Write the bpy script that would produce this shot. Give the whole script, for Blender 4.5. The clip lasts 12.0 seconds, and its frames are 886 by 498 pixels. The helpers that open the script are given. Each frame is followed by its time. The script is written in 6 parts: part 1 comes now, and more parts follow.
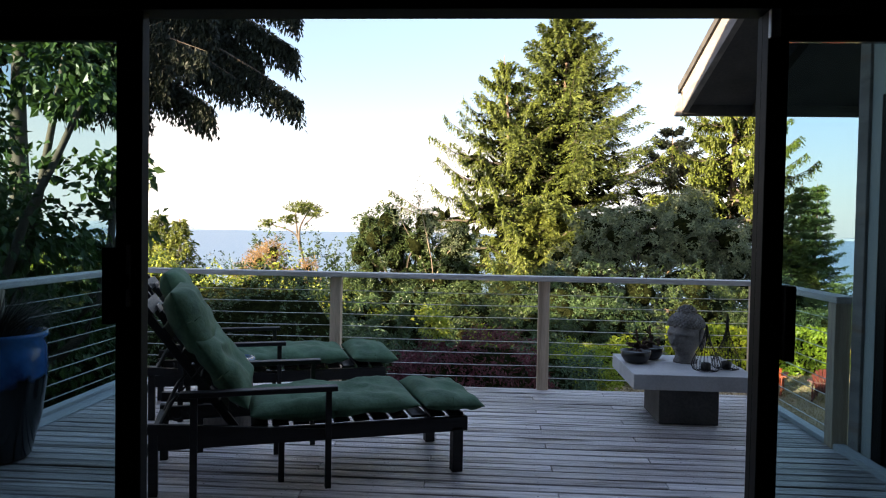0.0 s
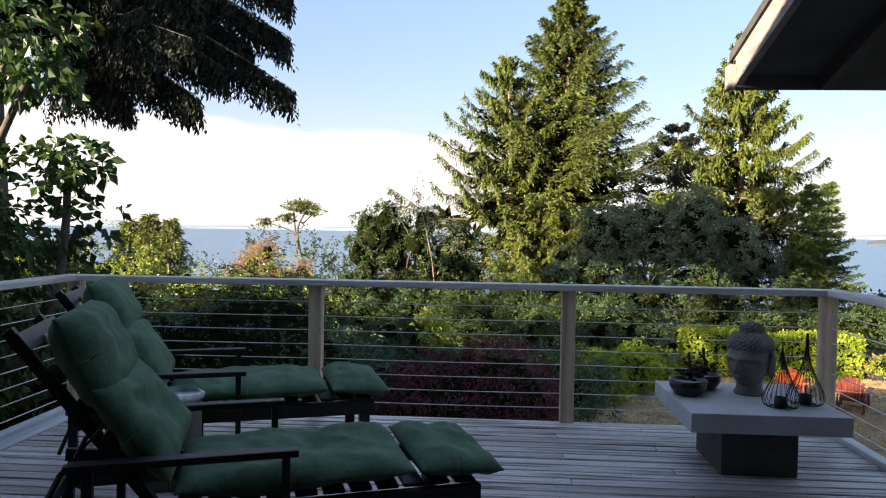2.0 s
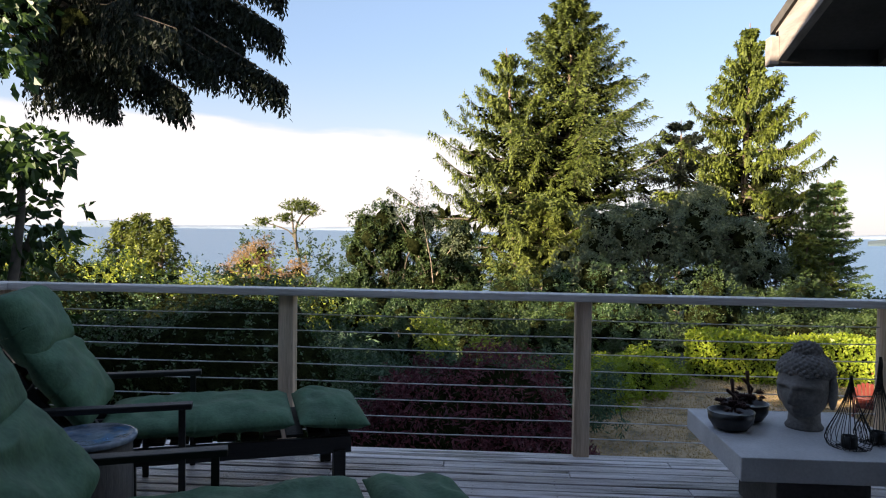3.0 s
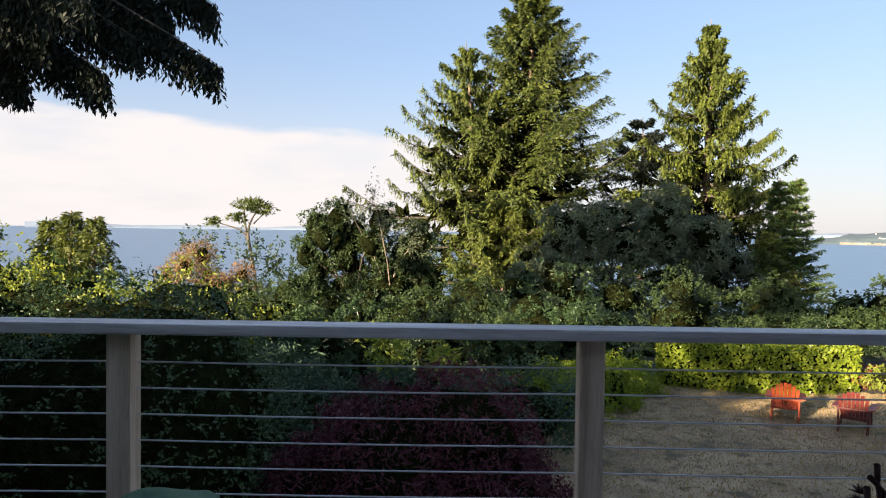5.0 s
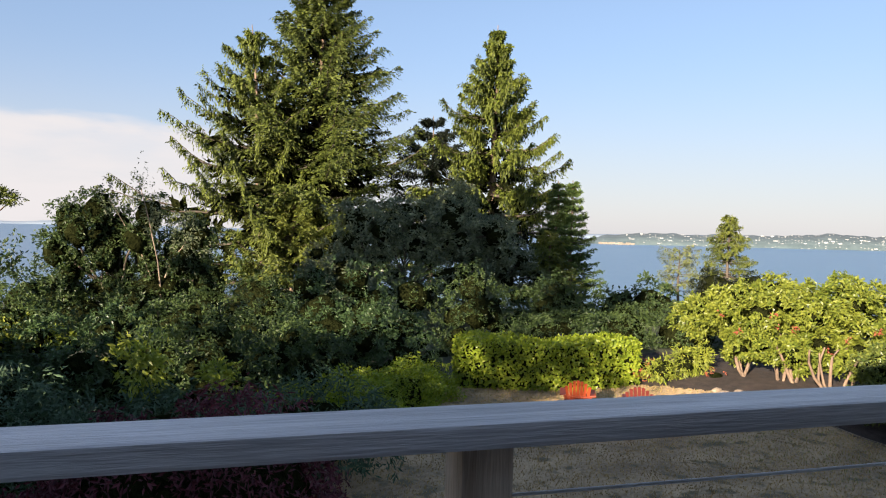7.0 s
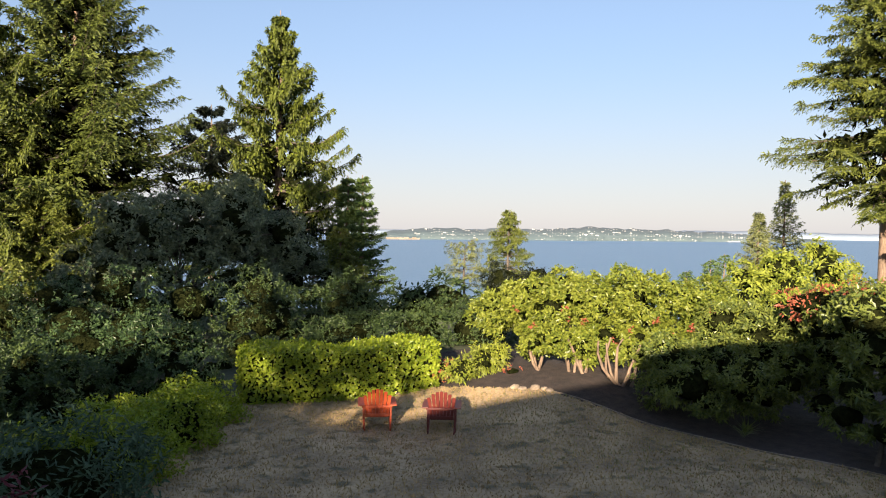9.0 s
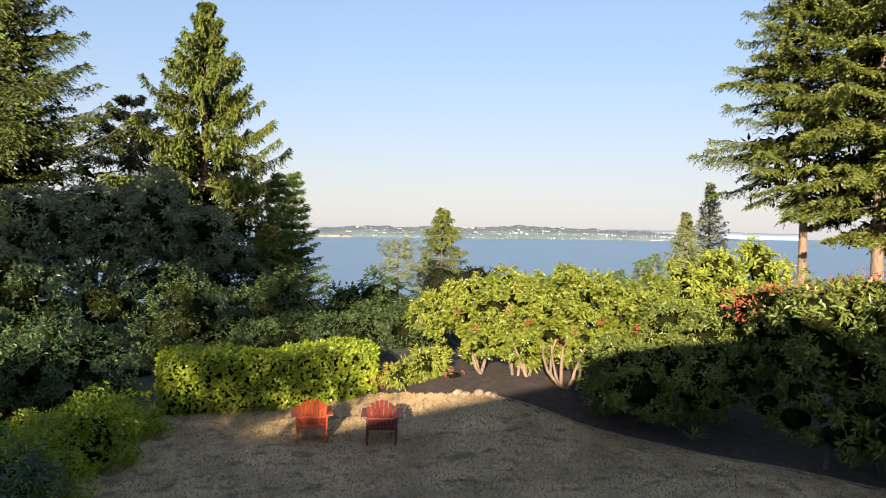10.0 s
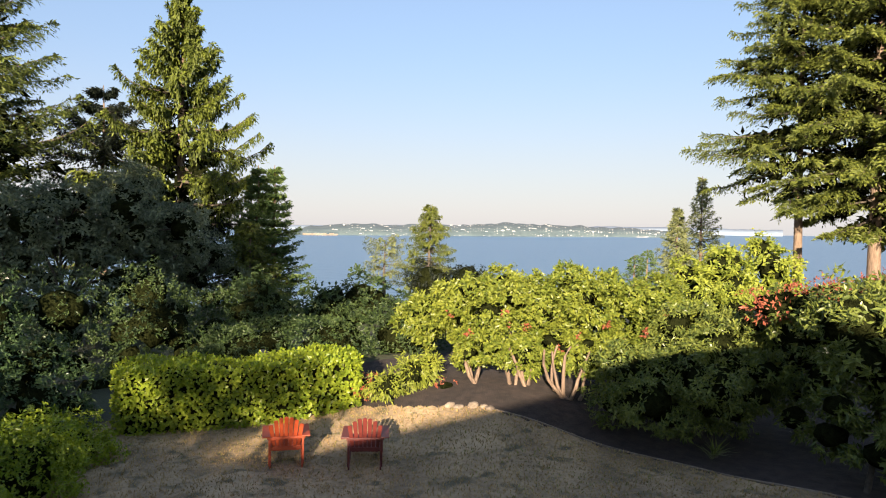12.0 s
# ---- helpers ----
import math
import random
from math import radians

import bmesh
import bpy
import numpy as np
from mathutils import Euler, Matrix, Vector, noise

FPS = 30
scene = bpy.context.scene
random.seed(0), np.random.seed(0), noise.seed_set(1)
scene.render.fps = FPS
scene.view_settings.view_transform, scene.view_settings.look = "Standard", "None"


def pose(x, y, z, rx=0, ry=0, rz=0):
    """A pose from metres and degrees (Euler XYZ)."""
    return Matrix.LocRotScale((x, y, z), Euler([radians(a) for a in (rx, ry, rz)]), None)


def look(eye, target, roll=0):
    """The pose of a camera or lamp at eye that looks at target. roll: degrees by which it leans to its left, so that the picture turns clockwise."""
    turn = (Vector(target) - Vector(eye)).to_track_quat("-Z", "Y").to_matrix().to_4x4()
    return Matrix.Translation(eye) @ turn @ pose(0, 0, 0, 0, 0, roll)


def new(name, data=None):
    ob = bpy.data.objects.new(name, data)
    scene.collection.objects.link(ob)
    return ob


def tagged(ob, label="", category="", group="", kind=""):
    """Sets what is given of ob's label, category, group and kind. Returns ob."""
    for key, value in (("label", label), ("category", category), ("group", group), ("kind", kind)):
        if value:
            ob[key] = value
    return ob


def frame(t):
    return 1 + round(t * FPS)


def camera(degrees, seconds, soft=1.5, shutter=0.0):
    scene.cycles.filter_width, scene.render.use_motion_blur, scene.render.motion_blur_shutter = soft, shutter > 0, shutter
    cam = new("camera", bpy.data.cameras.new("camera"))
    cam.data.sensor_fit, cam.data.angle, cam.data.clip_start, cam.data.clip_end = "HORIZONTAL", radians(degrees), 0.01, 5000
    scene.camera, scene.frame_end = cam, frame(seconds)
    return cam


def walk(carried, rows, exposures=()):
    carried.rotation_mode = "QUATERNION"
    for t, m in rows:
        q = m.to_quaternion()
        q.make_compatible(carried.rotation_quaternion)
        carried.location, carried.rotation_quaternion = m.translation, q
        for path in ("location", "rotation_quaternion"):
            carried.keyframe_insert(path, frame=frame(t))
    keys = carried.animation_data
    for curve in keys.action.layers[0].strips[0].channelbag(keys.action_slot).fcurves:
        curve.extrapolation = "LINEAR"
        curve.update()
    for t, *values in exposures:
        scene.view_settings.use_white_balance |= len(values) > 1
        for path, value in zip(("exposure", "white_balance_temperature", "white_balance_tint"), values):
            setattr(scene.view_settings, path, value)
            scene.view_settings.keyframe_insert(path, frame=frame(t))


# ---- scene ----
cam = camera(64.3, 12.0, soft=1.1)
PATH = [
    (0, (0.229, -0.237, 1.27), (0.107, 1.758, 1.214), 1.0),
    (0.7, (0.198, 0.087, 1.261), (0.077, 2.083, 1.208), 1.1),
    (1.5, (0.168, 0.479, 1.265), (0.044, 2.475, 1.207), 0.9),
    (2.5, (0.149, 1.096, 1.268), (0.026, 3.091, 1.208), 0.9),
    (3.2, (0.156, 1.608, 1.265), (0.032, 3.603, 1.205), 0.9),
    (4.8, (0.177, 2.798, 1.257), (0.13, 4.797, 1.197), 0.8),
    (5.5, (0.178, 3.231, 1.255), (0.299, 5.227, 1.197), 1.0),
    (6, (0.201, 3.611, 1.242), (0.474, 5.591, 1.185), 1.2),
    (6.5, (0.253, 4.016, 1.214), (0.677, 5.97, 1.158), 1.3),
    (7, (0.308, 4.373, 1.199), (0.881, 6.288, 1.145), 1.5),
    (7.5, (0.311, 4.644, 1.211), (1.031, 6.509, 1.153), 1.8),
    (9.3, (0.887, 5.881, 1.22), (2.062, 7.499, 1.166), 0.9),
    (9.5, (0.953, 6.068, 1.212), (2.166, 7.657, 1.157), 1.1),
    (10, (1.091, 6.395, 1.21), (2.357, 7.942, 1.154), 1.1),
    (10.5, (1.316, 6.676, 1.197), (2.601, 8.207, 1.14), 1.0),
    (11, (1.503, 6.985, 1.186), (2.801, 8.505, 1.126), 1.0),
    (11.5, (1.755, 7.299, 1.168), (3.053, 8.819, 1.106), 0.9),
    (12, (1.974, 7.558, 1.167), (3.269, 9.082, 1.105), 0.8),
]
walk(cam, [(t, look(eye, target, roll)) for t, eye, target, roll in PATH],
     [(0, 2.75, 7000, 15), (0.7, 2.6, 6950, 15), (1.5, 2.4, 6850, 15), (3, 2.2, 6700, 15), (5.5, 1.95, 6600, 15), (7, 1.83, 6500, 15), (9.3, 1.85, 6700, 15), (12, 1.87, 6700, 15)])

# ---- sky, sun, exposure ----
SUN_AZ, SUN_EL = 227.0, 15.2          # azimuth clockwise from +y, elevation
sun_to = Vector((math.sin(radians(SUN_AZ)) * math.cos(radians(SUN_EL)), math.cos(radians(SUN_AZ)) * math.cos(radians(SUN_EL)), math.sin(radians(SUN_EL))))
sun_data = bpy.data.lights.new("sun", "SUN")
sun_data.energy, sun_data.angle, sun_data.color = 5.0, radians(0.6), (1.0, 0.84, 0.62)
sun = new("sun", sun_data)
sun.matrix_world = look((-40, -40, 30), Vector((-40, -40, 30)) - sun_to)

world = bpy.data.worlds.new("sky")
scene.world = world
world.use_nodes = True
wn, wl = world.node_tree.nodes, world.node_tree.links
wn.clear()
w_out, w_bg, w_sky = wn.new("ShaderNodeOutputWorld"), wn.new("ShaderNodeBackground"), wn.new("ShaderNodeTexSky")
w_sky.sky_type, w_sky.sun_disc = "NISHITA", False
w_sky.sun_elevation, w_sky.sun_rotation = radians(SUN_EL), radians(SUN_AZ)
w_sky.air_density, w_sky.dust_density, w_sky.ozone_density = 1.0, 0.5, 1.8
w_bg.inputs["Strength"].default_value = 0.061


def wmath(op, a, b=None, c=None):
    n = wn.new("ShaderNodeMath")
    n.operation = op
    for i, v in enumerate((a, b, c)):
        if v is None:
            continue
        if isinstance(v, (int, float)):
            n.inputs[i].default_value = v
        else:
            wl.new(v, n.inputs[i])
    return n.outputs[0]


def wramp(v, lo, hi):
    n = wn.new("ShaderNodeMapRange")
    n.interpolation_type = "SMOOTHSTEP"
    n.inputs["From Min"].default_value, n.inputs["From Max"].default_value = lo, hi
    wl.new(v, n.inputs["Value"])
    return n.outputs["Result"]


# a low bank of bright cloud over the open water, with a ragged upper edge, and pale air at the horizon
w_co = wn.new("ShaderNodeTexCoord")
w_xyz = wn.new("ShaderNodeSeparateXYZ")
wl.new(w_co.outputs["Generated"], w_xyz.inputs[0])
w_map = wn.new("ShaderNodeMapping")
w_map.inputs["Scale"].default_value = (3.0, 3.0, 14.0)
wl.new(w_co.outputs["Generated"], w_map.inputs["Vector"])
w_noise = wn.new("ShaderNodeTexNoise")
w_noise.inputs["Scale"].default_value, w_noise.inputs["Detail"].default_value = 2.2, 5.0
wl.new(w_map.outputs[0], w_noise.inputs["Vector"])
w_az = wmath("ARCTAN2", w_xyz.outputs["X"], w_xyz.outputs["Y"])
w_edge = wmath("ADD", wmath("ADD", wmath("MULTIPLY", w_az, -0.045), 0.122), wmath("MULTIPLY", wmath("SUBTRACT", w_noise.outputs["Fac"], 0.5), 0.045))
w_top = wramp(wmath("SUBTRACT", w_edge, w_xyz.outputs["Z"]), -0.002, 0.014)
w_side = wramp(w_az, 0.30, -0.12)
w_streak = wmath("ADD", wmath("MULTIPLY", wramp(w_noise.outputs["Fac"], 0.25, 0.6), 0.35), 0.6)
w_cloud = wmath("MULTIPLY", wmath("MULTIPLY", w_top, w_side), w_streak)
w_mix = wn.new("ShaderNodeMix")
w_mix.data_type = "RGBA"
wl.new(w_cloud, w_mix.inputs["Factor"])
w_mix.inputs["B"].default_value = (4.0, 3.9, 3.8, 1)
w_haze = wn.new("ShaderNodeMix")
w_haze.data_type = "RGBA"
w_away = wramp(wmath("ADD", w_xyz.outputs["X"], w_xyz.outputs["Y"]), -1.5, 0.4)
w_low = wmath("MULTIPLY", wramp(w_xyz.outputs["Z"], 0.32, 0.0), 0.45)
w_high = wmath("MULTIPLY", wramp(w_xyz.outputs["Z"], 0.40, 0.8), 0.25)
wl.new(wmath("MULTIPLY", wmath("ADD", wmath("ADD", w_low, w_high), 0.40), w_away), w_haze.inputs["Factor"])
wl.new(w_sky.outputs[0], w_haze.inputs["A"])
w_air = wn.new("ShaderNodeMix")
w_air.data_type = "RGBA"
wl.new(wramp(w_xyz.outputs["Z"], 0.0, 0.26), w_air.inputs["Factor"])
w_air.inputs["A"].default_value, w_air.inputs["B"].default_value = (3.05, 3.15, 3.40, 1), (1.55, 2.08, 3.15, 1)
wl.new(w_air.outputs["Result"], w_haze.inputs["B"])
wl.new(w_haze.outputs["Result"], w_mix.inputs["A"])
wl.new(w_mix.outputs["Result"], w_bg.inputs["Color"])
wl.new(w_bg.outputs[0], w_out.inputs[0])

# ---- materials ----
rng = np.random.default_rng(11)


def material(name, c1, c2, rough=0.7, scale=8.0, bump=0.3, fine=60.0, metal=0.0, stretch=(1, 1, 1), spots=None, per_object=0.0, bump_dist=0.01):
    """Two-colour surface: broad and fine noise in colour and relief; stretch makes grain."""
    m = bpy.data.materials.new(name)
    m.use_nodes = True
    n, l = m.node_tree.nodes, m.node_tree.links
    b = n["Principled BSDF"]
    b.inputs["Roughness"].default_value, b.inputs["Metallic"].default_value = rough, metal
    co, mp = n.new("ShaderNodeTexCoord"), n.new("ShaderNodeMapping")
    mp.inputs["Scale"].default_value = stretch
    l.new(co.outputs["Object"], mp.inputs["Vector"])
    info = n.new("ShaderNodeObjectInfo")
    off = n.new("ShaderNodeVectorMath")
    off.operation = "ADD"
    sc = n.new("ShaderNodeVectorMath")
    sc.operation = "SCALE"
    sc.inputs[0].default_value = (37.0, 21.0, 13.0)
    l.new(info.outputs["Random"], sc.inputs["Scale"])
    l.new(mp.outputs[0], off.inputs[0])
    l.new(sc.outputs[0], off.inputs[1])
    broad, grain = n.new("ShaderNodeTexNoise"), n.new("ShaderNodeTexNoise")
    broad.inputs["Scale"].default_value, broad.inputs["Detail"].default_value = scale, 6
    grain.inputs["Scale"].default_value, grain.inputs["Detail"].default_value = fine, 4
    l.new(off.outputs[0], broad.inputs["Vector"])
    l.new(off.outputs[0], grain.inputs["Vector"])
    add = n.new("ShaderNodeMath")
    add.operation = "ADD"
    half = n.new("ShaderNodeMath")
    half.operation = "MULTIPLY_ADD"
    half.inputs[1].default_value, half.inputs[2].default_value = 0.5, -0.25
    l.new(grain.outputs["Fac"], half.inputs[0])
    l.new(broad.outputs["Fac"], add.inputs[0])
    l.new(half.outputs[0], add.inputs[1])
    last = add.outputs[0]
    if per_object:
        po = n.new("ShaderNodeMath")
        po.operation = "MULTIPLY_ADD"
        po.inputs[1].default_value = per_object
        l.new(info.outputs["Random"], po.inputs[0])
        l.new(last, po.inputs[2])
        last = po.outputs[0]
    ramp = n.new("ShaderNodeValToRGB")
    ramp.color_ramp.elements[0].position, ramp.color_ramp.elements[1].position = 0.3, 0.72 + per_object
    ramp.color_ramp.elements[0].color, ramp.color_ramp.elements[1].color = (*c1, 1), (*c2, 1)
    l.new(last, ramp.inputs[0])
    colour = ramp.outputs[0]
    if spots:
        mix = n.new("ShaderNodeMix")
        mix.data_type = "RGBA"
        sp = n.new("ShaderNodeTexNoise")
        sp.inputs["Scale"].default_value, sp.inputs["Detail"].default_value = spots[1], 3
        l.new(off.outputs[0], sp.inputs["Vector"])
        r2 = n.new("ShaderNodeMapRange")
        r2.inputs["From Min"].default_value, r2.inputs["From Max"].default_value = spots[2], spots[2] + 0.12
        l.new(sp.outputs["Fac"], r2.inputs["Value"])
        l.new(r2.outputs[0], mix.inputs["Factor"])
        l.new(colour, mix.inputs["A"])
        mix.inputs["B"].default_value = (*spots[0], 1)
        colour = mix.outputs["Result"]
    l.new(colour, b.inputs["Base Color"])
    bp = n.new("ShaderNodeBump")
    bp.inputs["Strength"].default_value, bp.inputs["Distance"].default_value = bump, bump_dist
    l.new(add.outputs[0], bp.inputs["Height"])
    l.new(bp.outputs[0], b.inputs["Normal"])
    return m


def leaf_material(name, c1, c2, rough=0.45, glow=0.3, patch=0.5):
    """Leaves: colour varies leaf by leaf and over the crown; some light passes through."""
    m = bpy.data.materials.new(name)
    m.use_nodes = True
    n, l = m.node_tree.nodes, m.node_tree.links
    b = n["Principled BSDF"]
    b.inputs["Roughness"].default_value, b.inputs["Specular IOR Level"].default_value = rough, 0.27
    geo, co = n.new("ShaderNodeNewGeometry"), n.new("ShaderNodeTexCoord")
    tex = n.new("ShaderNodeTexNoise")
    tex.inputs["Scale"].default_value, tex.inputs["Detail"].default_value = 0.9, 3
    l.new(co.outputs["Object"], tex.inputs["Vector"])
    mx = n.new("ShaderNodeMath")
    mx.operation = "MULTIPLY_ADD"
    mx.inputs[1].default_value = 0.6
    l.new(geo.outputs["Random Per Island"], mx.inputs[0])
    sub = n.new("ShaderNodeMath")
    sub.operation = "MULTIPLY_ADD"
    sub.inputs[1].default_value, sub.inputs[2].default_value = patch * 2, 0.2 - patch
    l.new(tex.outputs["Fac"], sub.inputs[0])
    l.new(sub.outputs[0], mx.inputs[2])
    ramp = n.new("ShaderNodeValToRGB")
    ramp.color_ramp.elements[0].color, ramp.color_ramp.elements[1].color = (*c1, 1), (*c2, 1)
    l.new(mx.outputs[0], ramp.inputs[0])
    l.new(ramp.outputs[0], b.inputs["Base Color"])
    tr = n.new("ShaderNodeBsdfTranslucent")
    hs = n.new("ShaderNodeHueSaturation")
    hs.inputs["Saturation"].default_value, hs.inputs["Value"].default_value = 1.1, 1.5
    l.new(ramp.outputs[0], hs.inputs["Color"])
    l.new(hs.outputs[0], tr.inputs["Color"])
    mix = n.new("ShaderNodeMixShader")
    mix.inputs["Fac"].default_value = glow
    l.new(b.outputs[0], mix.inputs[1])
    l.new(tr.outputs[0], mix.inputs[2])
    l.new(mix.outputs[0], n["Material Output"].inputs["Surface"])
    return m


M = {}
M["deck"] = material("weathered_deck_wood", (0.28, 0.235, 0.225), (0.90, 0.85, 0.86), 0.30, 4.5, 1.0, 34, stretch=(0.45, 9, 9), spots=((0.085, 0.06, 0.05), 2.4, 0.55), per_object=0.35)
M["deck"].node_tree.nodes["Principled BSDF"].inputs["Specular IOR Level"].default_value = 0.7
M["rail_wood"] = material("grey_weathered_rail", (0.40, 0.37, 0.35), (0.84, 0.80, 0.77), 0.45, 2.5, 0.7, 24, stretch=(0.5, 9, 9), per_object=0.1)
M["rail_wood_y"] = material("grey_weathered_side_rail", (0.34, 0.31, 0.29), (0.78, 0.74, 0.71), 0.6, 2.5, 0.7, 24, stretch=(9, 0.5, 9), per_object=0.1)
M["post_wood"] = material("brown_grey_post", (0.40, 0.29, 0.20), (0.74, 0.58, 0.43), 0.75, 2.5, 0.7, 26, stretch=(9, 9, 0.5), spots=((0.10, 0.08, 0.07), 5, 0.68))
M["kerb"] = material("pale_painted_kick_board", (0.42, 0.44, 0.46), (0.62, 0.64, 0.66), 0.6, 3, 0.3, 30, stretch=(4, 0.5, 4))
M["cable"] = material("stainless_cable", (0.6, 0.6, 0.6), (0.75, 0.75, 0.75), 0.45, 20, 0.1, 200, metal=0.3)
M["black_wood"] = material("black_stained_wood", (0.006, 0.0055, 0.0055), (0.016, 0.014, 0.013), 0.5, 5, 0.3, 40, stretch=(0.6, 6, 6))
M["cushion"] = material("dark_green_canvas", (0.024, 0.078, 0.036), (0.065, 0.155, 0.080), 0.75, 7, 0.25, 60, bump_dist=0.02)
M["concrete"] = material("smooth_grey_concrete", (0.44, 0.43, 0.43), (0.60, 0.59, 0.59), 0.7, 4, 0.2, 90)
M["concrete_dark"] = material("dark_concrete", (0.05, 0.048, 0.046), (0.11, 0.105, 0.10), 0.85, 4, 0.3, 60)
M["stone"] = material("dark_carved_stone", (0.13, 0.12, 0.115), (0.27, 0.25, 0.235), 0.85, 9, 0.6, 70)
M["black_pot"] = material("black_glazed_bowl", (0.012, 0.012, 0.013), (0.025, 0.025, 0.027), 0.3, 9, 0.1, 60)
M["wire"] = material("black_wire", (0.012, 0.012, 0.012), (0.03, 0.028, 0.026), 0.5, 9, 0.1, 60, metal=0.5)
M["succulent"] = leaf_material("dark_red_succulent", (0.048, 0.021, 0.024), (0.107, 0.064, 0.048), 0.5, 0.1)
M["mosaic"] = material("blue_white_table_top", (0.06, 0.10, 0.15), (0.28, 0.32, 0.36), 0.2, 12, 0.1, 40, spots=((0.05, 0.2, 0.4), 9, 0.55))
M["barrel"] = material("grey_brown_drum", (0.06, 0.052, 0.046), (0.13, 0.115, 0.10), 0.8, 5, 0.4, 30, stretch=(4, 4, 0.8))
M["glaze"] = material("glaze_with_blue_reflection", (0.02, 0.07, 0.22), (0.06, 0.24, 0.60), 0.14, 4, 0.15, 30, spots=((0.25, 0.4, 0.55), 6, 0.68))
M["door_frame"] = material("dark_bronze_frame", (0.004, 0.004, 0.004), (0.008, 0.008, 0.008), 0.6, 6, 0.1, 60)
M["door_frame"].node_tree.nodes["Principled BSDF"].inputs["Specular IOR Level"].default_value = 0.12
M["latch"] = material("dull_metal_latch", (0.25, 0.25, 0.27), (0.4, 0.4, 0.42), 0.4, 8, 0.1, 60, metal=0.7)
M["plaster"] = material("interior_wall_paint", (0.16, 0.155, 0.15), (0.2, 0.195, 0.19), 0.9, 3, 0.1, 80)
M["siding"] = material("pale_sage_siding", (0.36, 0.37, 0.35), (0.46, 0.47, 0.44), 0.75, 2, 0.3, 40, stretch=(3, 3, 0.4))
M["soffit"] = material("dark_soffit", (0.035, 0.034, 0.034), (0.07, 0.066, 0.065), 0.8, 3, 0.3, 40)
M["fascia"] = material("weathered_fascia_board", (0.17, 0.15, 0.14), (0.30, 0.27, 0.25), 0.8, 3, 0.4, 40, stretch=(5, 0.6, 5), spots=((0.24, 0.15, 0.10), 1.5, 0.62))
M["shingle"] = material("dark_roof_shingle", (0.03, 0.03, 0.03), (0.07, 0.065, 0.06), 0.9, 4, 0.6, 40)
M["floor_in"] = material("dark_oak_floor", (0.06, 0.045, 0.035), (0.12, 0.09, 0.065), 0.5, 3, 0.2, 30, stretch=(0.4, 5, 1))
M["lawn"] = material("dry_lawn_soil", (0.20, 0.145, 0.085), (0.46, 0.335, 0.19), 0.95, 1.1, 1.0, 14, spots=((0.12, 0.10, 0.055), 3.0, 0.55), bump_dist=0.05)
M["mulch"] = material("dark_bark_mulch", (0.014, 0.010, 0.008), (0.048, 0.033, 0.027), 0.95, 5, 1.0, 40, bump_dist=0.03)
M["hillside"] = material("undergrowth_soil", (0.02, 0.025, 0.012), (0.05, 0.06, 0.025), 0.95, 0.8, 0.8, 9, bump_dist=0.1)
M["bark"] = material("fir_bark", (0.10, 0.07, 0.05), (0.24, 0.17, 0.12), 0.9, 4, 0.8, 14, stretch=(3, 3, 0.6), bump_dist=0.04)
M["bark_pale"] = material("pale_smooth_bark", (0.15, 0.115, 0.085), (0.30, 0.24, 0.18), 0.85, 5, 0.5, 20, stretch=(3, 3, 0.8))
M["bark_dark"] = material("dark_twig_bark", (0.05, 0.04, 0.03), (0.11, 0.09, 0.07), 0.9, 5, 0.5, 20)
# near-black filling that stands for the shade inside crowns and hedges
M["core"] = material("inner_shade_fill", (0.006, 0.008, 0.003), (0.022, 0.026, 0.009), 1.0, 9, 1.0, 40, bump_dist=0.12)
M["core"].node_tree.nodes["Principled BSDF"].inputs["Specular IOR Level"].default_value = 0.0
M["chair_orange"] = material("orange_painted_wood", (0.28, 0.042, 0.012), (0.38, 0.062, 0.018), 0.5, 6, 0.2, 50)
# red paint darkened so that the chair looks shaded
M["chair_red"] = material("shade_darkened_red_paint", (0.09, 0.014, 0.011), (0.14, 0.024, 0.018), 0.5, 6, 0.2, 50)
M["rock"] = material("pale_edging_stone", (0.12, 0.092, 0.066), (0.27, 0.215, 0.16), 0.9, 6, 0.6, 30, bump_dist=0.03)
# shore and hill colours with the blue haze of distance mixed in
M["far_land"] = material("haze_tinted_wooded_shore", (0.055, 0.085, 0.10), (0.10, 0.14, 0.15), 1.0, 0.02, 0.0, 0.1)
M["far_hill"] = material("haze_tinted_hill", (0.20, 0.26, 0.33), (0.24, 0.30, 0.37), 1.0, 0.01, 0.0, 0.1)
M["far_house"] = material("distant_pale_houses", (0.18, 0.20, 0.22), (0.50, 0.51, 0.51), 0.9, 0.1, 0.0, 1)
M["bluff"] = material("distant_sand_bluff", (0.20, 0.17, 0.14), (0.28, 0.25, 0.21), 1.0, 0.05, 0.0, 1)
# foliage
M["fir"] = leaf_material("douglas_fir_needles", (0.008, 0.020, 0.005), (0.125, 0.155, 0.026), 0.55, 0.14, 0.6)
M["spruce"] = leaf_material("spruce_needles", (0.008, 0.019, 0.004), (0.150, 0.185, 0.024), 0.55, 0.15, 0.6)
# darker copy of the spruce needles, with shade put into the colour
M["spruce_dark"] = leaf_material("shade_dark_needles", (0.004, 0.007, 0.005), (0.016, 0.024, 0.012), 0.6, 0.08, 0.4)
M["noble"] = leaf_material("dense_fir_needles", (0.022, 0.050, 0.018), (0.120, 0.175, 0.042), 0.5, 0.15, 0.4)
M["hemlock"] = leaf_material("hemlock_needles", (0.026, 0.045, 0.011), (0.175, 0.200, 0.036), 0.5, 0.18, 0.5)
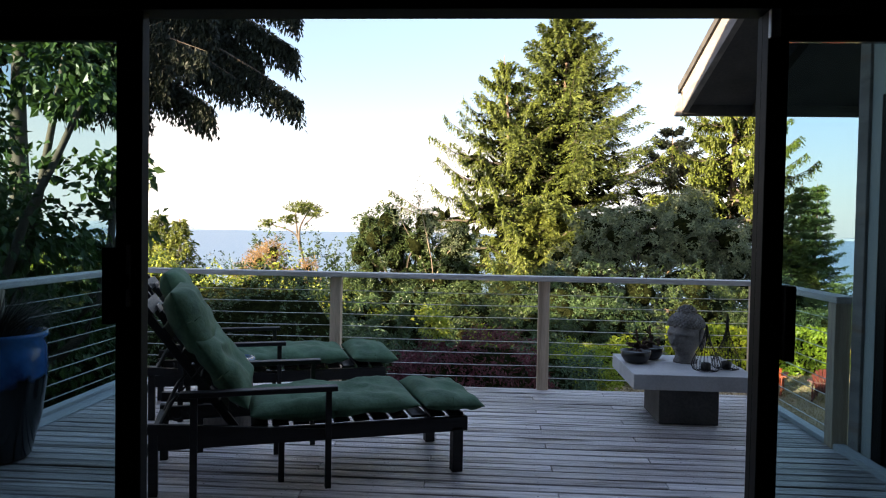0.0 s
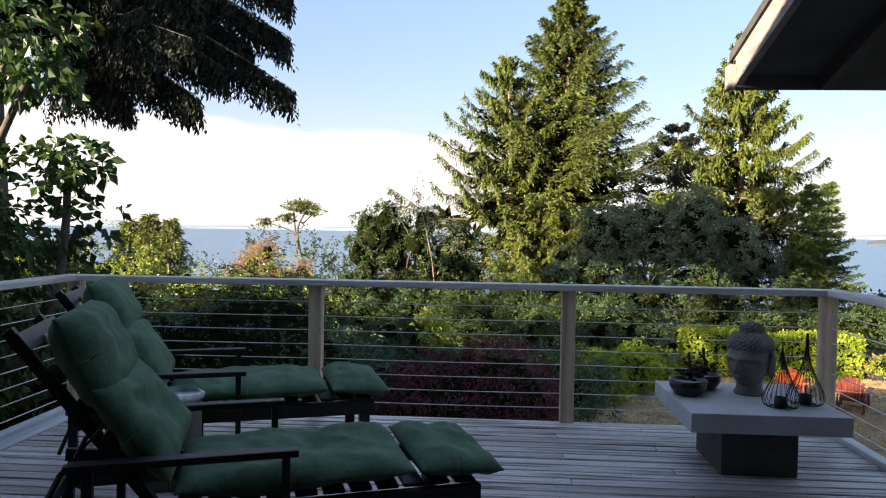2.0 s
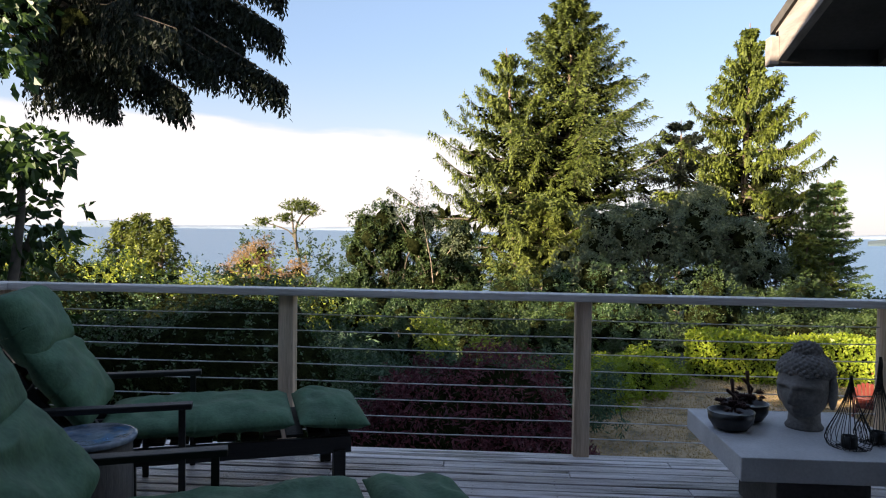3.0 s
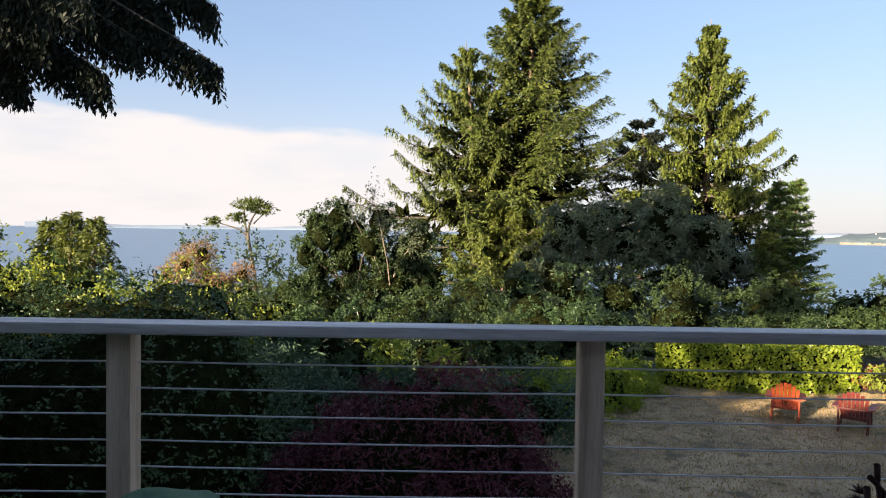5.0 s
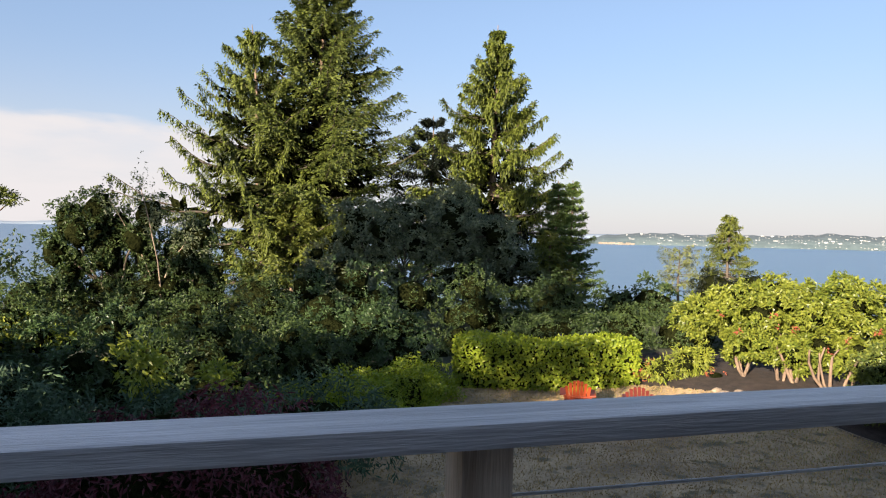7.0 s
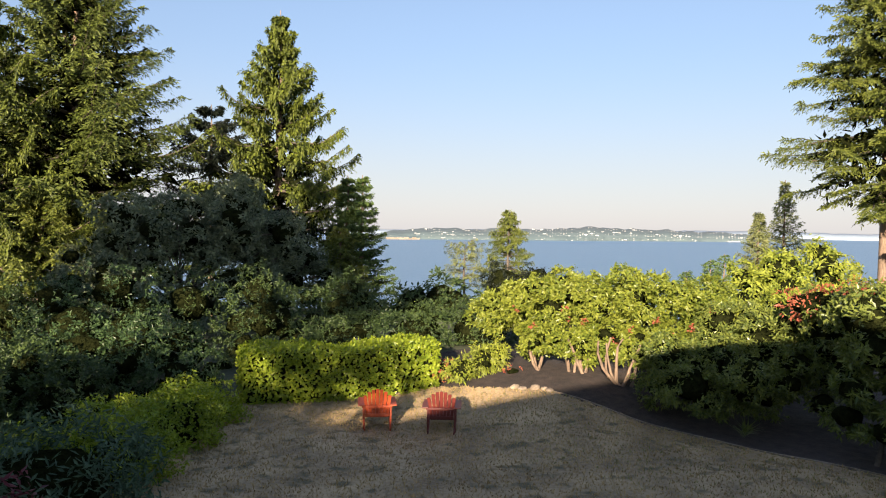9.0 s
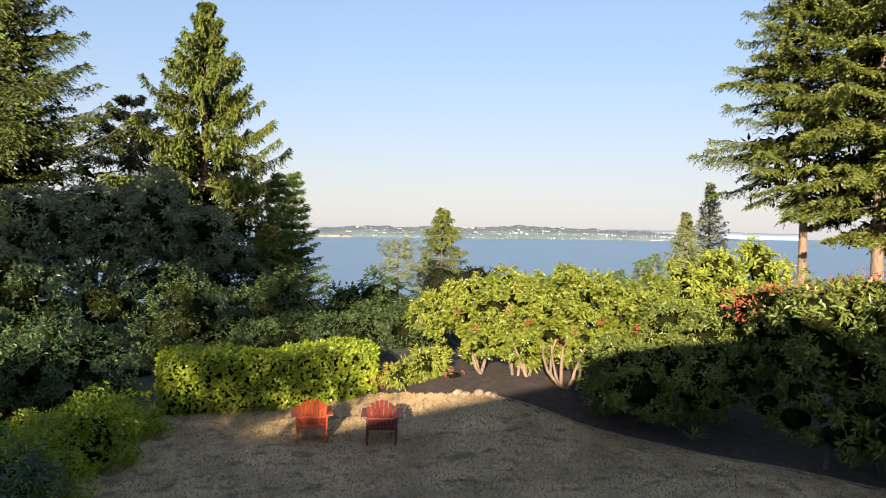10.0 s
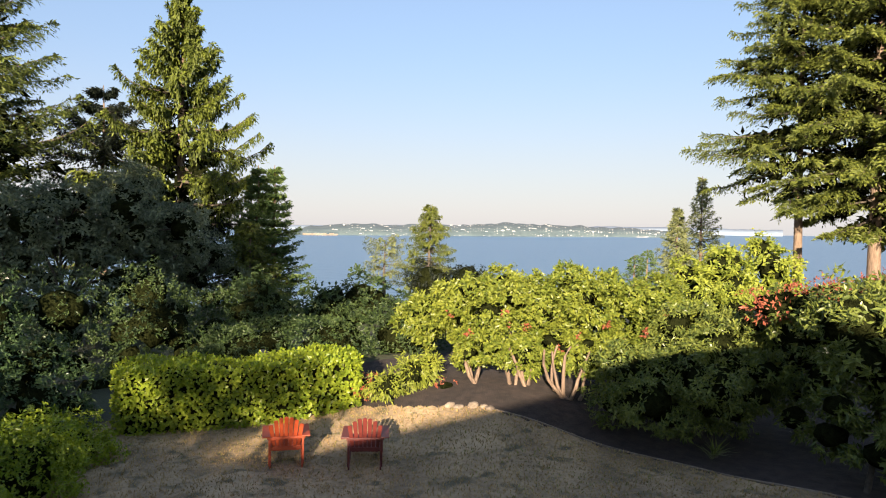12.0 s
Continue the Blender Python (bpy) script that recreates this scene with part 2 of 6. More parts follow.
M["young"] = leaf_material("pale_young_conifer", (0.085, 0.110, 0.042), (0.240, 0.260, 0.110), 0.6, 0.25, 0.5)
M["laurel"] = leaf_material("bright_hedge_leaves", (0.065, 0.125, 0.012), (0.310, 0.360, 0.035), 0.32, 0.3, 0.3)
M["rhodo"] = leaf_material("rhododendron_leaves", (0.040, 0.075, 0.012), (0.240, 0.265, 0.040), 0.35, 0.22, 0.3)
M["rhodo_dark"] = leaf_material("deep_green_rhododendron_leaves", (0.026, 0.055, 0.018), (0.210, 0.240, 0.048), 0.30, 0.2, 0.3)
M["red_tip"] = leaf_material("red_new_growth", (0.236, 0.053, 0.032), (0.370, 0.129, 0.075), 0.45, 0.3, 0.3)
# hedge and shrub leaf tones are lowered to stand for shade
M["dark_hedge"] = leaf_material("small_shade_toned_hedge_leaves", (0.012, 0.030, 0.012), (0.075, 0.125, 0.045), 0.32, 0.15, 0.4)
M["shrub"] = leaf_material("shade_toned_shrub_leaves", (0.010, 0.026, 0.010), (0.072, 0.108, 0.030), 0.45, 0.2, 0.6)
M["silver"] = leaf_material("grey_green_willow_leaves", (0.024, 0.042, 0.026), (0.230, 0.265, 0.150), 0.36, 0.22, 0.6)
M["maple_red"] = leaf_material("maroon_cutleaf_maple", (0.035, 0.009, 0.014), (0.150, 0.038, 0.048), 0.5, 0.2, 0.4)
M["smoke"] = leaf_material("peach_smoke_bush_plumes", (0.09, 0.062, 0.036), (0.40, 0.26, 0.13), 0.8, 0.3, 0.5)
M["lime"] = leaf_material("yellow_green_leaves", (0.085, 0.130, 0.017), (0.320, 0.350, 0.055), 0.4, 0.3, 0.4)
# leaf colour lowered to carry the shade on the dogwood
M["dogwood"] = leaf_material("shade_toned_dogwood_leaves", (0.012, 0.030, 0.009), (0.060, 0.105, 0.028), 0.38, 0.25, 0.4)
M["juniper"] = leaf_material("blue_green_juniper", (0.020, 0.045, 0.026), (0.085, 0.140, 0.075), 0.6, 0.15, 0.5)
M["grass"] = leaf_material("dry_grass_blades", (0.15, 0.105, 0.05), (0.50, 0.36, 0.17), 0.8, 0.3, 0.5)
M["grass_green"] = leaf_material("half_green_grass_blades", (0.085, 0.105, 0.028), (0.30, 0.28, 0.09), 0.8, 0.3, 0.5)

# near-black glaze; the sky's reflection is painted bright blue below the rim
gm = M["glaze"].node_tree
g_co, g_xyz, g_no, g_mp = (gm.nodes.new(k) for k in ("ShaderNodeTexCoord", "ShaderNodeSeparateXYZ", "ShaderNodeTexNoise", "ShaderNodeMapRange"))
g_no.inputs["Scale"].default_value, g_no.inputs["Detail"].default_value = 7.0, 8.0
gm.links.new(g_co.outputs["Object"], g_xyz.inputs[0])
gm.links.new(g_co.outputs["Object"], g_no.inputs["Vector"])
g_sum, g_mix = gm.nodes.new("ShaderNodeMath"), gm.nodes.new("ShaderNodeMix")
g_sum.operation, g_sum.inputs[1].default_value = "MULTIPLY_ADD", 0.42
gm.links.new(g_no.outputs["Fac"], g_sum.inputs[0])
gm.links.new(g_xyz.outputs["Z"], g_sum.inputs[2])
g_mp.inputs["From Min"].default_value, g_mp.inputs["From Max"].default_value = 0.66, 0.71
gm.links.new(g_sum.outputs[0], g_mp.inputs["Value"])
g_mix.data_type = "RGBA"
g_mix.inputs["A"].default_value = (0.008, 0.010, 0.014, 1)
g_prin = gm.nodes["Principled BSDF"]
gm.links.new(g_prin.inputs["Base Color"].links[0].from_socket, g_mix.inputs["B"])
gm.links.new(g_mp.outputs[0], g_mix.inputs["Factor"])
gm.links.new(g_mix.outputs["Result"], g_prin.inputs["Base Color"])

water = bpy.data.materials.new("sea_water")
water.use_nodes = True
wb = water.node_tree.nodes["Principled BSDF"]
wb.inputs["Base Color"].default_value, wb.inputs["Roughness"].default_value = (0.050, 0.115, 0.20, 1), 0.28
w_t, w_b, w_c = (water.node_tree.nodes.new(k) for k in ("ShaderNodeTexNoise", "ShaderNodeBump", "ShaderNodeTexCoord"))
w_t.inputs["Scale"].default_value, w_t.inputs["Detail"].default_value = 0.12, 6
w_b.inputs["Strength"].default_value, w_b.inputs["Distance"].default_value = 0.6, 1.5
water.node_tree.links.new(w_c.outputs["Object"], w_t.inputs["Vector"])
water.node_tree.links.new(w_t.outputs["Fac"], w_b.inputs["Height"])
water.node_tree.links.new(w_b.outputs[0], wb.inputs["Normal"])
M["water"] = water

glass = bpy.data.materials.new("clear_door_glass")
glass.use_nodes = True
gn, gl = glass.node_tree.nodes, glass.node_tree.links
g_t, g_g, g_m, g_f = (gn.new(k) for k in ("ShaderNodeBsdfTransparent", "ShaderNodeBsdfGlossy", "ShaderNodeMixShader", "ShaderNodeFresnel"))
g_t.inputs["Color"].default_value, g_g.inputs["Roughness"].default_value = (0.66, 0.78, 0.80, 1), 0.02
gl.new(g_f.outputs[0], g_m.inputs["Fac"])
gl.new(g_t.outputs[0], g_m.inputs[1])
gl.new(g_g.outputs[0], g_m.inputs[2])
gl.new(g_m.outputs[0], gn["Material Output"].inputs["Surface"])
M["glass"] = glass


# ---- mesh helpers ----
def np_mesh(name, V, F, mats, smooth=False, index=None):
    """A mesh from arrays: V (n, 3), F (m, 3 or 4)."""
    V, F = np.asarray(V, np.float32), np.asarray(F, np.int32)
    me = bpy.data.meshes.new(name)
    k = F.shape[1]
    me.vertices.add(len(V))
    me.vertices.foreach_set("co", V.ravel())
    me.loops.add(F.size)
    me.loops.foreach_set("vertex_index", F.ravel())
    me.polygons.add(len(F))
    me.polygons.foreach_set("loop_start", np.arange(0, F.size, k, dtype=np.int32))
    me.polygons.foreach_set("loop_total", np.full(len(F), k, np.int32))
    me.polygons.foreach_set("use_smooth", np.full(len(F), smooth))
    for m in (mats if isinstance(mats, (list, tuple)) else [mats]):
        me.materials.append(m)
    if index is not None:
        me.polygons.foreach_set("material_index", np.asarray(index, np.int32))
    me.update(calc_edges=True)
    return me


def bm_mesh(name, bm, mat, smooth=False):
    me = bpy.data.meshes.new(name)
    bmesh.ops.recalc_face_normals(bm, faces=bm.faces)
    for f in bm.faces:
        f.smooth = smooth
    bm.to_mesh(me)
    bm.free()
    me.materials.append(mat)
    return me


def put(name, me, parent=None, label="", m=None):
    ob = new(name, me)
    if parent:
        ob.parent = parent
    if m is not None:
        ob.matrix_basis = m
    return tagged(ob, label) if label else ob


def part(name, bm, mat, parent, label="", smooth=False, m=None):
    return put(name, bm_mesh(name, bm, mat, smooth), parent, label, m)


def empty(name, m, label, category, group="", kind=""):
    ob = new(name)
    ob.empty_display_size = 0.1
    ob.matrix_basis = m
    return tagged(ob, label, category, group, kind)


def box(x0, x1, y0, y1, z0, z1, bevel=0.004, bm=None):
    """A box between limits, its edges rounded; added to bm when given."""
    out = bm or bmesh.new()
    r = bmesh.ops.create_cube(out, size=1)
    for v in r["verts"]:
        v.co = Vector((x0 + (v.co.x + 0.5) * (x1 - x0), y0 + (v.co.y + 0.5) * (y1 - y0), z0 + (v.co.z + 0.5) * (z1 - z0)))
    if bevel:
        es = list({e for v in r["verts"] for e in v.link_edges})
        bmesh.ops.bevel(out, geom=es, offset=bevel, segments=2, affect="EDGES", profile=0.6)
    return out


def turned(profile, seg=32, bm=None, at=(0, 0, 0)):
    """A solid of revolution from (radius, z) pairs."""
    out = bm or bmesh.new()
    rings = []
    for r, z in profile:
        rings.append([out.verts.new((at[0] + r * math.cos(2 * math.pi * i / seg), at[1] + r * math.sin(2 * math.pi * i / seg), at[2] + z)) for i in range(seg)])
    for a, b in zip(rings, rings[1:]):
        for i in range(seg):
            out.faces.new((a[i], a[(i + 1) % seg], b[(i + 1) % seg], b[i]))
    for ring in (rings[0], rings[-1]):
        out.faces.new(ring)
    return out


def tube(P, R, sides=6):
    """Vertices and quads of a tapered tube along the points P with radii R."""
    P, R = np.asarray(P, float), np.asarray(R, float)
    T = np.gradient(P, axis=0)
    T /= np.linalg.norm(T, axis=1)[:, None] + 1e-9
    ref = np.where(np.abs(T[:, 2:3]) > 0.8, np.array([[1.0, 0, 0]]), np.array([[0, 0, 1.0]]))
    A = np.cross(T, ref)
    A /= np.linalg.norm(A, axis=1)[:, None] + 1e-9
    B = np.cross(T, A)
    an = np.linspace(0, 2 * np.pi, sides, endpoint=False)
    V = P[:, None] + R[:, None, None] * (np.cos(an)[None, :, None] * A[:, None] + np.sin(an)[None, :, None] * B[:, None])
    n = len(P)
    i, j = np.meshgrid(np.arange(n - 1), np.arange(sides), indexing="ij")
    a, b = i * sides + j, i * sides + (j + 1) % sides
    F = np.stack([a, b, b + sides, a + sides], -1).reshape(-1, 4)
    return V.reshape(-1, 3), F


class Pile:
    """Collects vertices and quads of many small pieces of one mesh."""

    def __init__(self):
        self.v, self.f, self.n = [], [], 0

    def add(self, V, F):
        self.v.append(np.asarray(V, np.float32))
        self.f.append(np.asarray(F, np.int64) + self.n)
        self.n += len(V)

    def mesh(self, name, mat, smooth=False):
        return np_mesh(name, np.concatenate(self.v), np.concatenate(self.f), mat, smooth)


def unit(a):
    return a / (np.linalg.norm(a, axis=-1, keepdims=True) + 1e-9)


def leaves(P, D, N, L, W, curl=0.15):
    """Leaf blades: bases P, directions D, rough normals N, lengths L, widths W; each a folded pointed blade of one quad."""
    P, D = np.asarray(P, float), unit(np.asarray(D, float))
    S = unit(np.cross(D, N))
    U = np.cross(S, D)
    L, W = np.broadcast_to(L, len(P))[:, None], np.broadcast_to(W, len(P))[:, None]
    mid = P + D * L * 0.45
    V = np.stack([P, mid + S * W * 0.5 + U * W * curl, P + D * L - U * L * curl * 0.6, mid - S * W * 0.5 + U * W * curl], 1).reshape(-1, 3)
    F = np.arange(len(P) * 4).reshape(-1, 4)
    return V, F


def rand_unit(n):
    return unit(rng.normal(size=(n, 3)))


def ground_z(x, y):
    """Height of the ground: lawn, rising a little towards the beds, then falling to the shore."""
    def sm(a, b, v):
        t = np.clip((v - a) / (b - a), 0, 1)
        return t * t * (3 - 2 * t)
    x, y = np.asarray(x, float), np.asarray(y, float)
    z = -2.72 + 0.62 * sm(7.5, 12.0, x) * sm(14.0, 18.5, y) + 0.1 * sm(11, 14, x) * sm(14, 10, y)
    d = np.maximum(0, (y - 24)) * 0.8 + np.maximum(0, (x - 22)) * 0.7 + np.maximum(0, (-x - 12)) * 0.3
    return z - 0.11 * d


# ---- ground, water, far shore ----
def grid_sheet(name, xs, ys, mat, zfun):
    X, Y = np.meshgrid(xs, ys)
    V = np.stack([X, Y, zfun(X, Y)], -1).reshape(-1, 3)
    n = len(xs)
    i, j = np.meshgrid(np.arange(len(ys) - 1), np.arange(n - 1), indexing="ij")
    a = (i * n + j).ravel()
    return np_mesh(name, V, np.stack([a, a + 1, a + n + 1, a + n], -1), mat, True)


def spaced(lo, hi, inner_lo, inner_hi, step, k):
    mid = np.arange(inner_lo, inner_hi, step)
    return np.concatenate([-np.geomspace(1, 1 + inner_lo - lo, k)[::-1][:-1] + 1 + inner_lo, mid, np.geomspace(1, 1 + hi - inner_hi, k) - 1 + inner_hi])


def bumpy_ground(X, Y):
    return ground_z(X, Y) + 0.02 * np.sin(X * 1.7 + Y * 0.6) + 0.015 * np.sin(Y * 2.3 - X)


gx, gy = spaced(-300, 420, -14, 30, 0.5, 24), spaced(-60, 420, -8, 32, 0.5, 24)
ground = tagged(put("ground", grid_sheet("ground", gx, gy, M["hillside"], bumpy_ground)), "garden ground falling away to the shore", "ground", kind="structure")
sea = tagged(put("water", np_mesh("water", [(-4900, -300, -24), (4900, -300, -24), (4900, 4900, -24), (-4900, 4900, -24)], [(0, 1, 2, 3)], M["water"])), "calm blue sea reaching the horizon", "water", kind="structure")


def region(name, inside, mat, lift, step=0.16, label="", category=""):
    """A sheet laid over the ground where inside(x, y) holds."""
    xs, ys = np.arange(-4, 24, step), np.arange(5.6, 24, step)
    X, Y = np.meshgrid(xs, ys)
    Z = bumpy_ground(X, Y) + lift
    n = len(xs)
    i, j = np.meshgrid(np.arange(len(ys) - 1), np.arange(n - 1), indexing="ij")
    keep = inside(xs[j] + step / 2, ys[i] + step / 2)
    a = (i * n + j)[keep]
    me = np_mesh(name, np.stack([X, Y, Z], -1).reshape(-1, 3), np.stack([a, a + 1, a + n + 1, a + n], -1), mat, True)
    return tagged(put(name, me), label, category, kind="structure")


def bed_edge(y):
    """x of the edge between lawn and planting bed."""
    return np.interp(y, [5, 10.4, 13.7, 16.0, 17.2, 18.2, 19.4], [14.2, 13.05, 12.5, 11.8, 11.2, 10.2, 9.4])


lawn = region("lawn", lambda x, y: (x < bed_edge(y)) & (x > -1.5) & (y < 21.5), M["lawn"], 0.032, label="dry straw-coloured lawn with greener patches", category="lawn")
bed = region("planting_bed", lambda x, y: (x >= bed_edge(y)) & (y < 21.5), M["mulch"], 0.028, label="dark bark mulch under the shrubs", category="planting bed")

for k, dark in ((0, False), (1, True)):
    n = 70000 if not dark else 16000
    gxs, gys = rng.uniform(-1, 13.2, n), rng.uniform(8, 20.8, n)
    ok = gxs < bed_edge(gys) - 0.03
    if dark:
        ok &= (gxs > bed_edge(gys) - 3.2 + rng.uniform(-1, 1, n))
    gxs, gys = gxs[ok], gys[ok]
    Pg = np.stack([gxs, gys, bumpy_ground(gxs, gys) + 0.025], -1)
    Dg = unit(np.stack([rng.normal(0, 0.6, len(gxs)), rng.normal(0, 0.6, len(gxs)), np.full(len(gxs), 1.0)], -1))
    Vg, Fg = leaves(Pg, Dg, rand_unit(len(Pg)), rng.uniform(0.03, 0.075, len(Pg)), rng.uniform(0.009, 0.02, len(Pg)))
    tagged(put("lawn_grass", np_mesh("lawn_grass", Vg, Fg, M["grass_green" if dark else "grass"])), "short half-green grass blades" if dark else "short dry straw grass blades on the lawn", "grass", kind="stuff")


def ridge_strip(name, az0, az1, dist, base, heights, mat, label, depth=300, n=120, seed=0):
    """A long low land form seen across the water, between two azimuths (degrees from +y)."""
    a = np.radians(np.linspace(az0, az1, n))
    h = np.interp(np.linspace(0, 1, n), np.linspace(0, 1, len(heights)), heights)
    r = np.random.default_rng(seed)
    h = np.maximum(h * (1 + 0.05 * np.convolve(r.normal(size=n), np.ones(3) / 1.7, "same")), 0.3)
    rows = []
    for d, f in ((0, 0.0), (6, 0.28), (depth * 0.5, 0.75), (depth, 1.0), (depth * 1.4, 0.0)):
        rr = (dist if np.isscalar(dist) else np.interp(np.linspace(0, 1, n), np.linspace(0, 1, len(dist)), dist)) + d
        rows.append(np.stack([rr * np.sin(a), rr * np.cos(a), base + h * f - (1 if f == 0 else 0)], -1))
    V = np.concatenate(rows)
    i, j = np.meshgrid(np.arange(len(rows) - 1), np.arange(n - 1), indexing="ij")
    q = (i * n + j).ravel()
    return tagged(put(name, np_mesh(name, V, np.stack([q, q + 1, q + n + 1, q + n], -1), mat, True)), label, "far shore", kind="structure"), rows


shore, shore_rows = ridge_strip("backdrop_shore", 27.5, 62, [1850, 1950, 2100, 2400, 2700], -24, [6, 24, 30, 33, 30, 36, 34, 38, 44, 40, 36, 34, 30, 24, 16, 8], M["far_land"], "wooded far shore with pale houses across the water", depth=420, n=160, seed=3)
hills, _ = ridge_strip("backdrop_island", -31, -3, 4300, -24, [30, 44, 26, 16, 20, 24, 16, 12, 20, 26, 18, 8, 3], M["far_hill"], "faint islands on the horizon, haze in their colour", depth=300, n=90, seed=5)
hills2, _ = ridge_strip("backdrop_range", 24, 66, 4450, -24, [2, 24, 30, 36, 40, 44, 40, 46, 40, 34], M["far_hill"], "low hills behind the far shore, haze in their colour", depth=200, n=120, seed=8)

houses = Pile()
cube_v = np.array([(-1, -1, 0), (1, -1, 0), (1, 1, 0), (-1, 1, 0), (-1, -1, 2), (1, -1, 2), (1, 1, 2), (-1, 1, 2)], float) * 0.5
cube_f = np.array([(0, 3, 2, 1), (4, 5, 6, 7), (0, 1, 5, 4), (1, 2, 6, 5), (2, 3, 7, 6), (3, 0, 4, 7)])
for _ in range(650):
    f = rng.uniform(0.05, 0.95) ** 0.75
    row_i = rng.choice([1, 2, 2, 2, 3, 3])
    c0, c1 = shore_rows[row_i - 1], shore_rows[row_i]
    k = int(f * 158)
    t = rng.uniform(0.1, 0.8)
    p = c0[k] * (1 - t) + c1[k] * t
    s = rng.uniform(1.8, 4.6) * (1.0 if rng.random() < 0.9 else 2.2)
    houses.add(cube_v * (s * 0.75, s * 0.75, s * rng.uniform(0.25, 0.45)) + p - (0, 0, 0.5), cube_f)
tagged(put("far_houses", houses.mesh("far_houses", M["far_house"])), "many tiny pale houses on the far shore", "houses", kind="stuff")
pier = Pile()
for k in range(14):
    a, d = radians(55.7 + 0.09 * k), 2420 + 12 * k
    pier.add(cube_v * (9, 9, rng.uniform(1.5, 4)) + (d * math.sin(a), d * math.cos(a), -24), cube_f)
tagged(put("terminal_sheds", pier.mesh("terminal_sheds", M["far_house"])), "white harbour sheds on the far shore", "sheds", kind="stuff")
bl = Pile()
for k in range(9):
    a, d = radians(29.2 + 0.3 * k), 1838
    bl.add(cube_v * (11, 5, rng.uniform(4, 7)) + (d * math.sin(a), d * math.cos(a), -25), cube_f)
tagged(put("sand_bluff", bl.mesh("sand_bluff", M["bluff"])), "low sandy bluff at the water", "bluff", kind="stuff")
boat = empty("sailboat", pose(948, 1680, -24), "small white sailboat on the water", "boat")
part("hull", box(-4, 4, -1.2, 1.2, -0.3, 1.2, 0.3), M["far_house"], boat)
bs = bmesh.new()
sv = [bs.verts.new(p) for p in ((-3, 0.05, 1.5), (3, 0.05, 1.5), (-0.5, 0.05, 12), (-3, -0.05, 1.5), (3, -0.05, 1.5), (-0.5, -0.05, 12))]
for f in ((0, 1, 2), (5, 4, 3), (0, 3, 4, 1), (1, 4, 5, 2), (2, 5, 3, 0)):
    bs.faces.new([sv[i] for i in f])
part("sail", bs, M["far_house"], boat)


# ---- house ----
def wall_box(name, lim, mat, label, category="wall", bevel=0.0):
    ob = put(name, bm_mesh(name, box(*lim, bevel=bevel), mat))
    return tagged(ob, label, category, kind="structure")


DOOR_Y = 2.12
XL, XR = -0.93, 1.108            # clear opening of the sliding door
wall_box("floor", (-4.2, 3.3, -4.5, DOOR_Y + 0.1, -0.2, -0.02), M["floor_in"], "dark wooden floor indoors", "floor")
wall_box("ceiling", (-4.2, 3.3, -4.5, DOOR_Y - 0.06, 2.42, 2.5), M["plaster"], "plain ceiling indoors", "ceiling")
wall_box("wall_back", (-4.2, 3.3, -4.65, -4.5, -0.2, 2.5), M["plaster"], "plain inner back wall")
wall_box("wall_west", (-4.35, -4.2, -4.65, DOOR_Y, -0.2, 2.5), M["plaster"], "plain inner side wall")
wall_box("wall_east", (3.3, 3.45, -4.65, DOOR_Y, -0.2, 2.5), M["plaster"], "plain inner side wall")
wall_box("wall_front", (-4.35, 3.45, DOOR_Y - 0.06, DOOR_Y + 0.1, 2.10, 3.3), M["siding"], "painted siding above the glazed door wall")
wall_box("wall_front_west", (-16, -4.35, DOOR_Y - 0.06, DOOR_Y + 0.1, -2.9, 3.3), M["siding"], "painted siding of the house front")
wall_box("wall_under_deck", (-4.35, 2.45, DOOR_Y - 0.06, DOOR_Y + 0.1, -2.9, -0.2), M["siding"], "painted siding under the deck")
wall_box("wall_gable_west", (-16.2, -16, -9, DOOR_Y + 0.1, -2.9, 3.0), M["siding"], "painted end wall of the house")

door = empty("sliding_door", pose(0, DOOR_Y, 0), "wide dark bronze sliding glass door, standing open", "door")
tagged(door, kind="structure")
fr = M["door_frame"]
part("head_track", box(-4.2, 3.3, -0.055, 0.06, 1.985, 2.10, 0.004), fr, door)
part("sill_track", box(-4.2, 3.3, -0.055, 0.09, -0.02, 0.025, 0.004), fr, door)
for nm, x0, x1, y0, y1 in (("stile", XL - 0.09, XL, -0.05, 0.0), ("stile", XR, XR + 0.066, -0.05, 0.0), ("stile", XL - 0.10, XL - 0.03, 0.006, 0.05), ("stile", XR + 0.003, XR + 0.07, 0.006, 0.05),
                           ("stile", -2.9, -2.8, -0.05, 0.05), ("stile", 3.1, 3.2, -0.05, 0.05)):
    part(nm, box(x0, x1, y0, y1, 0.027, 1.983, 0.004), fr, door)
for x0, x1 in ((-2.8, XL - 0.10), (XR + 0.07, 3.1)):
    part("top_rail", box(x0, x1, 0.006, 0.045, 1.90, 1.982, 0.003), fr, door)
    part("bottom_rail", box(x0, x1, 0.006, 0.045, 0.028, 0.11, 0.003), fr, door)
    g = part("glass_pane", box(x0 + 0.002, x1 - 0.002, 0.022, 0.028, 0.112, 1.898, 0), M["glass"], door, "clear slightly tinted glass")
    g.visible_shadow = False
for x0, x1, side in ((-4.2, -2.9, 0), (3.2, 3.3, 0)):
    g = part("glass_pane", box(x0, x1, -0.01, -0.004, 0.03, 1.98, 0), M["glass"], door)
    g.visible_shadow = False
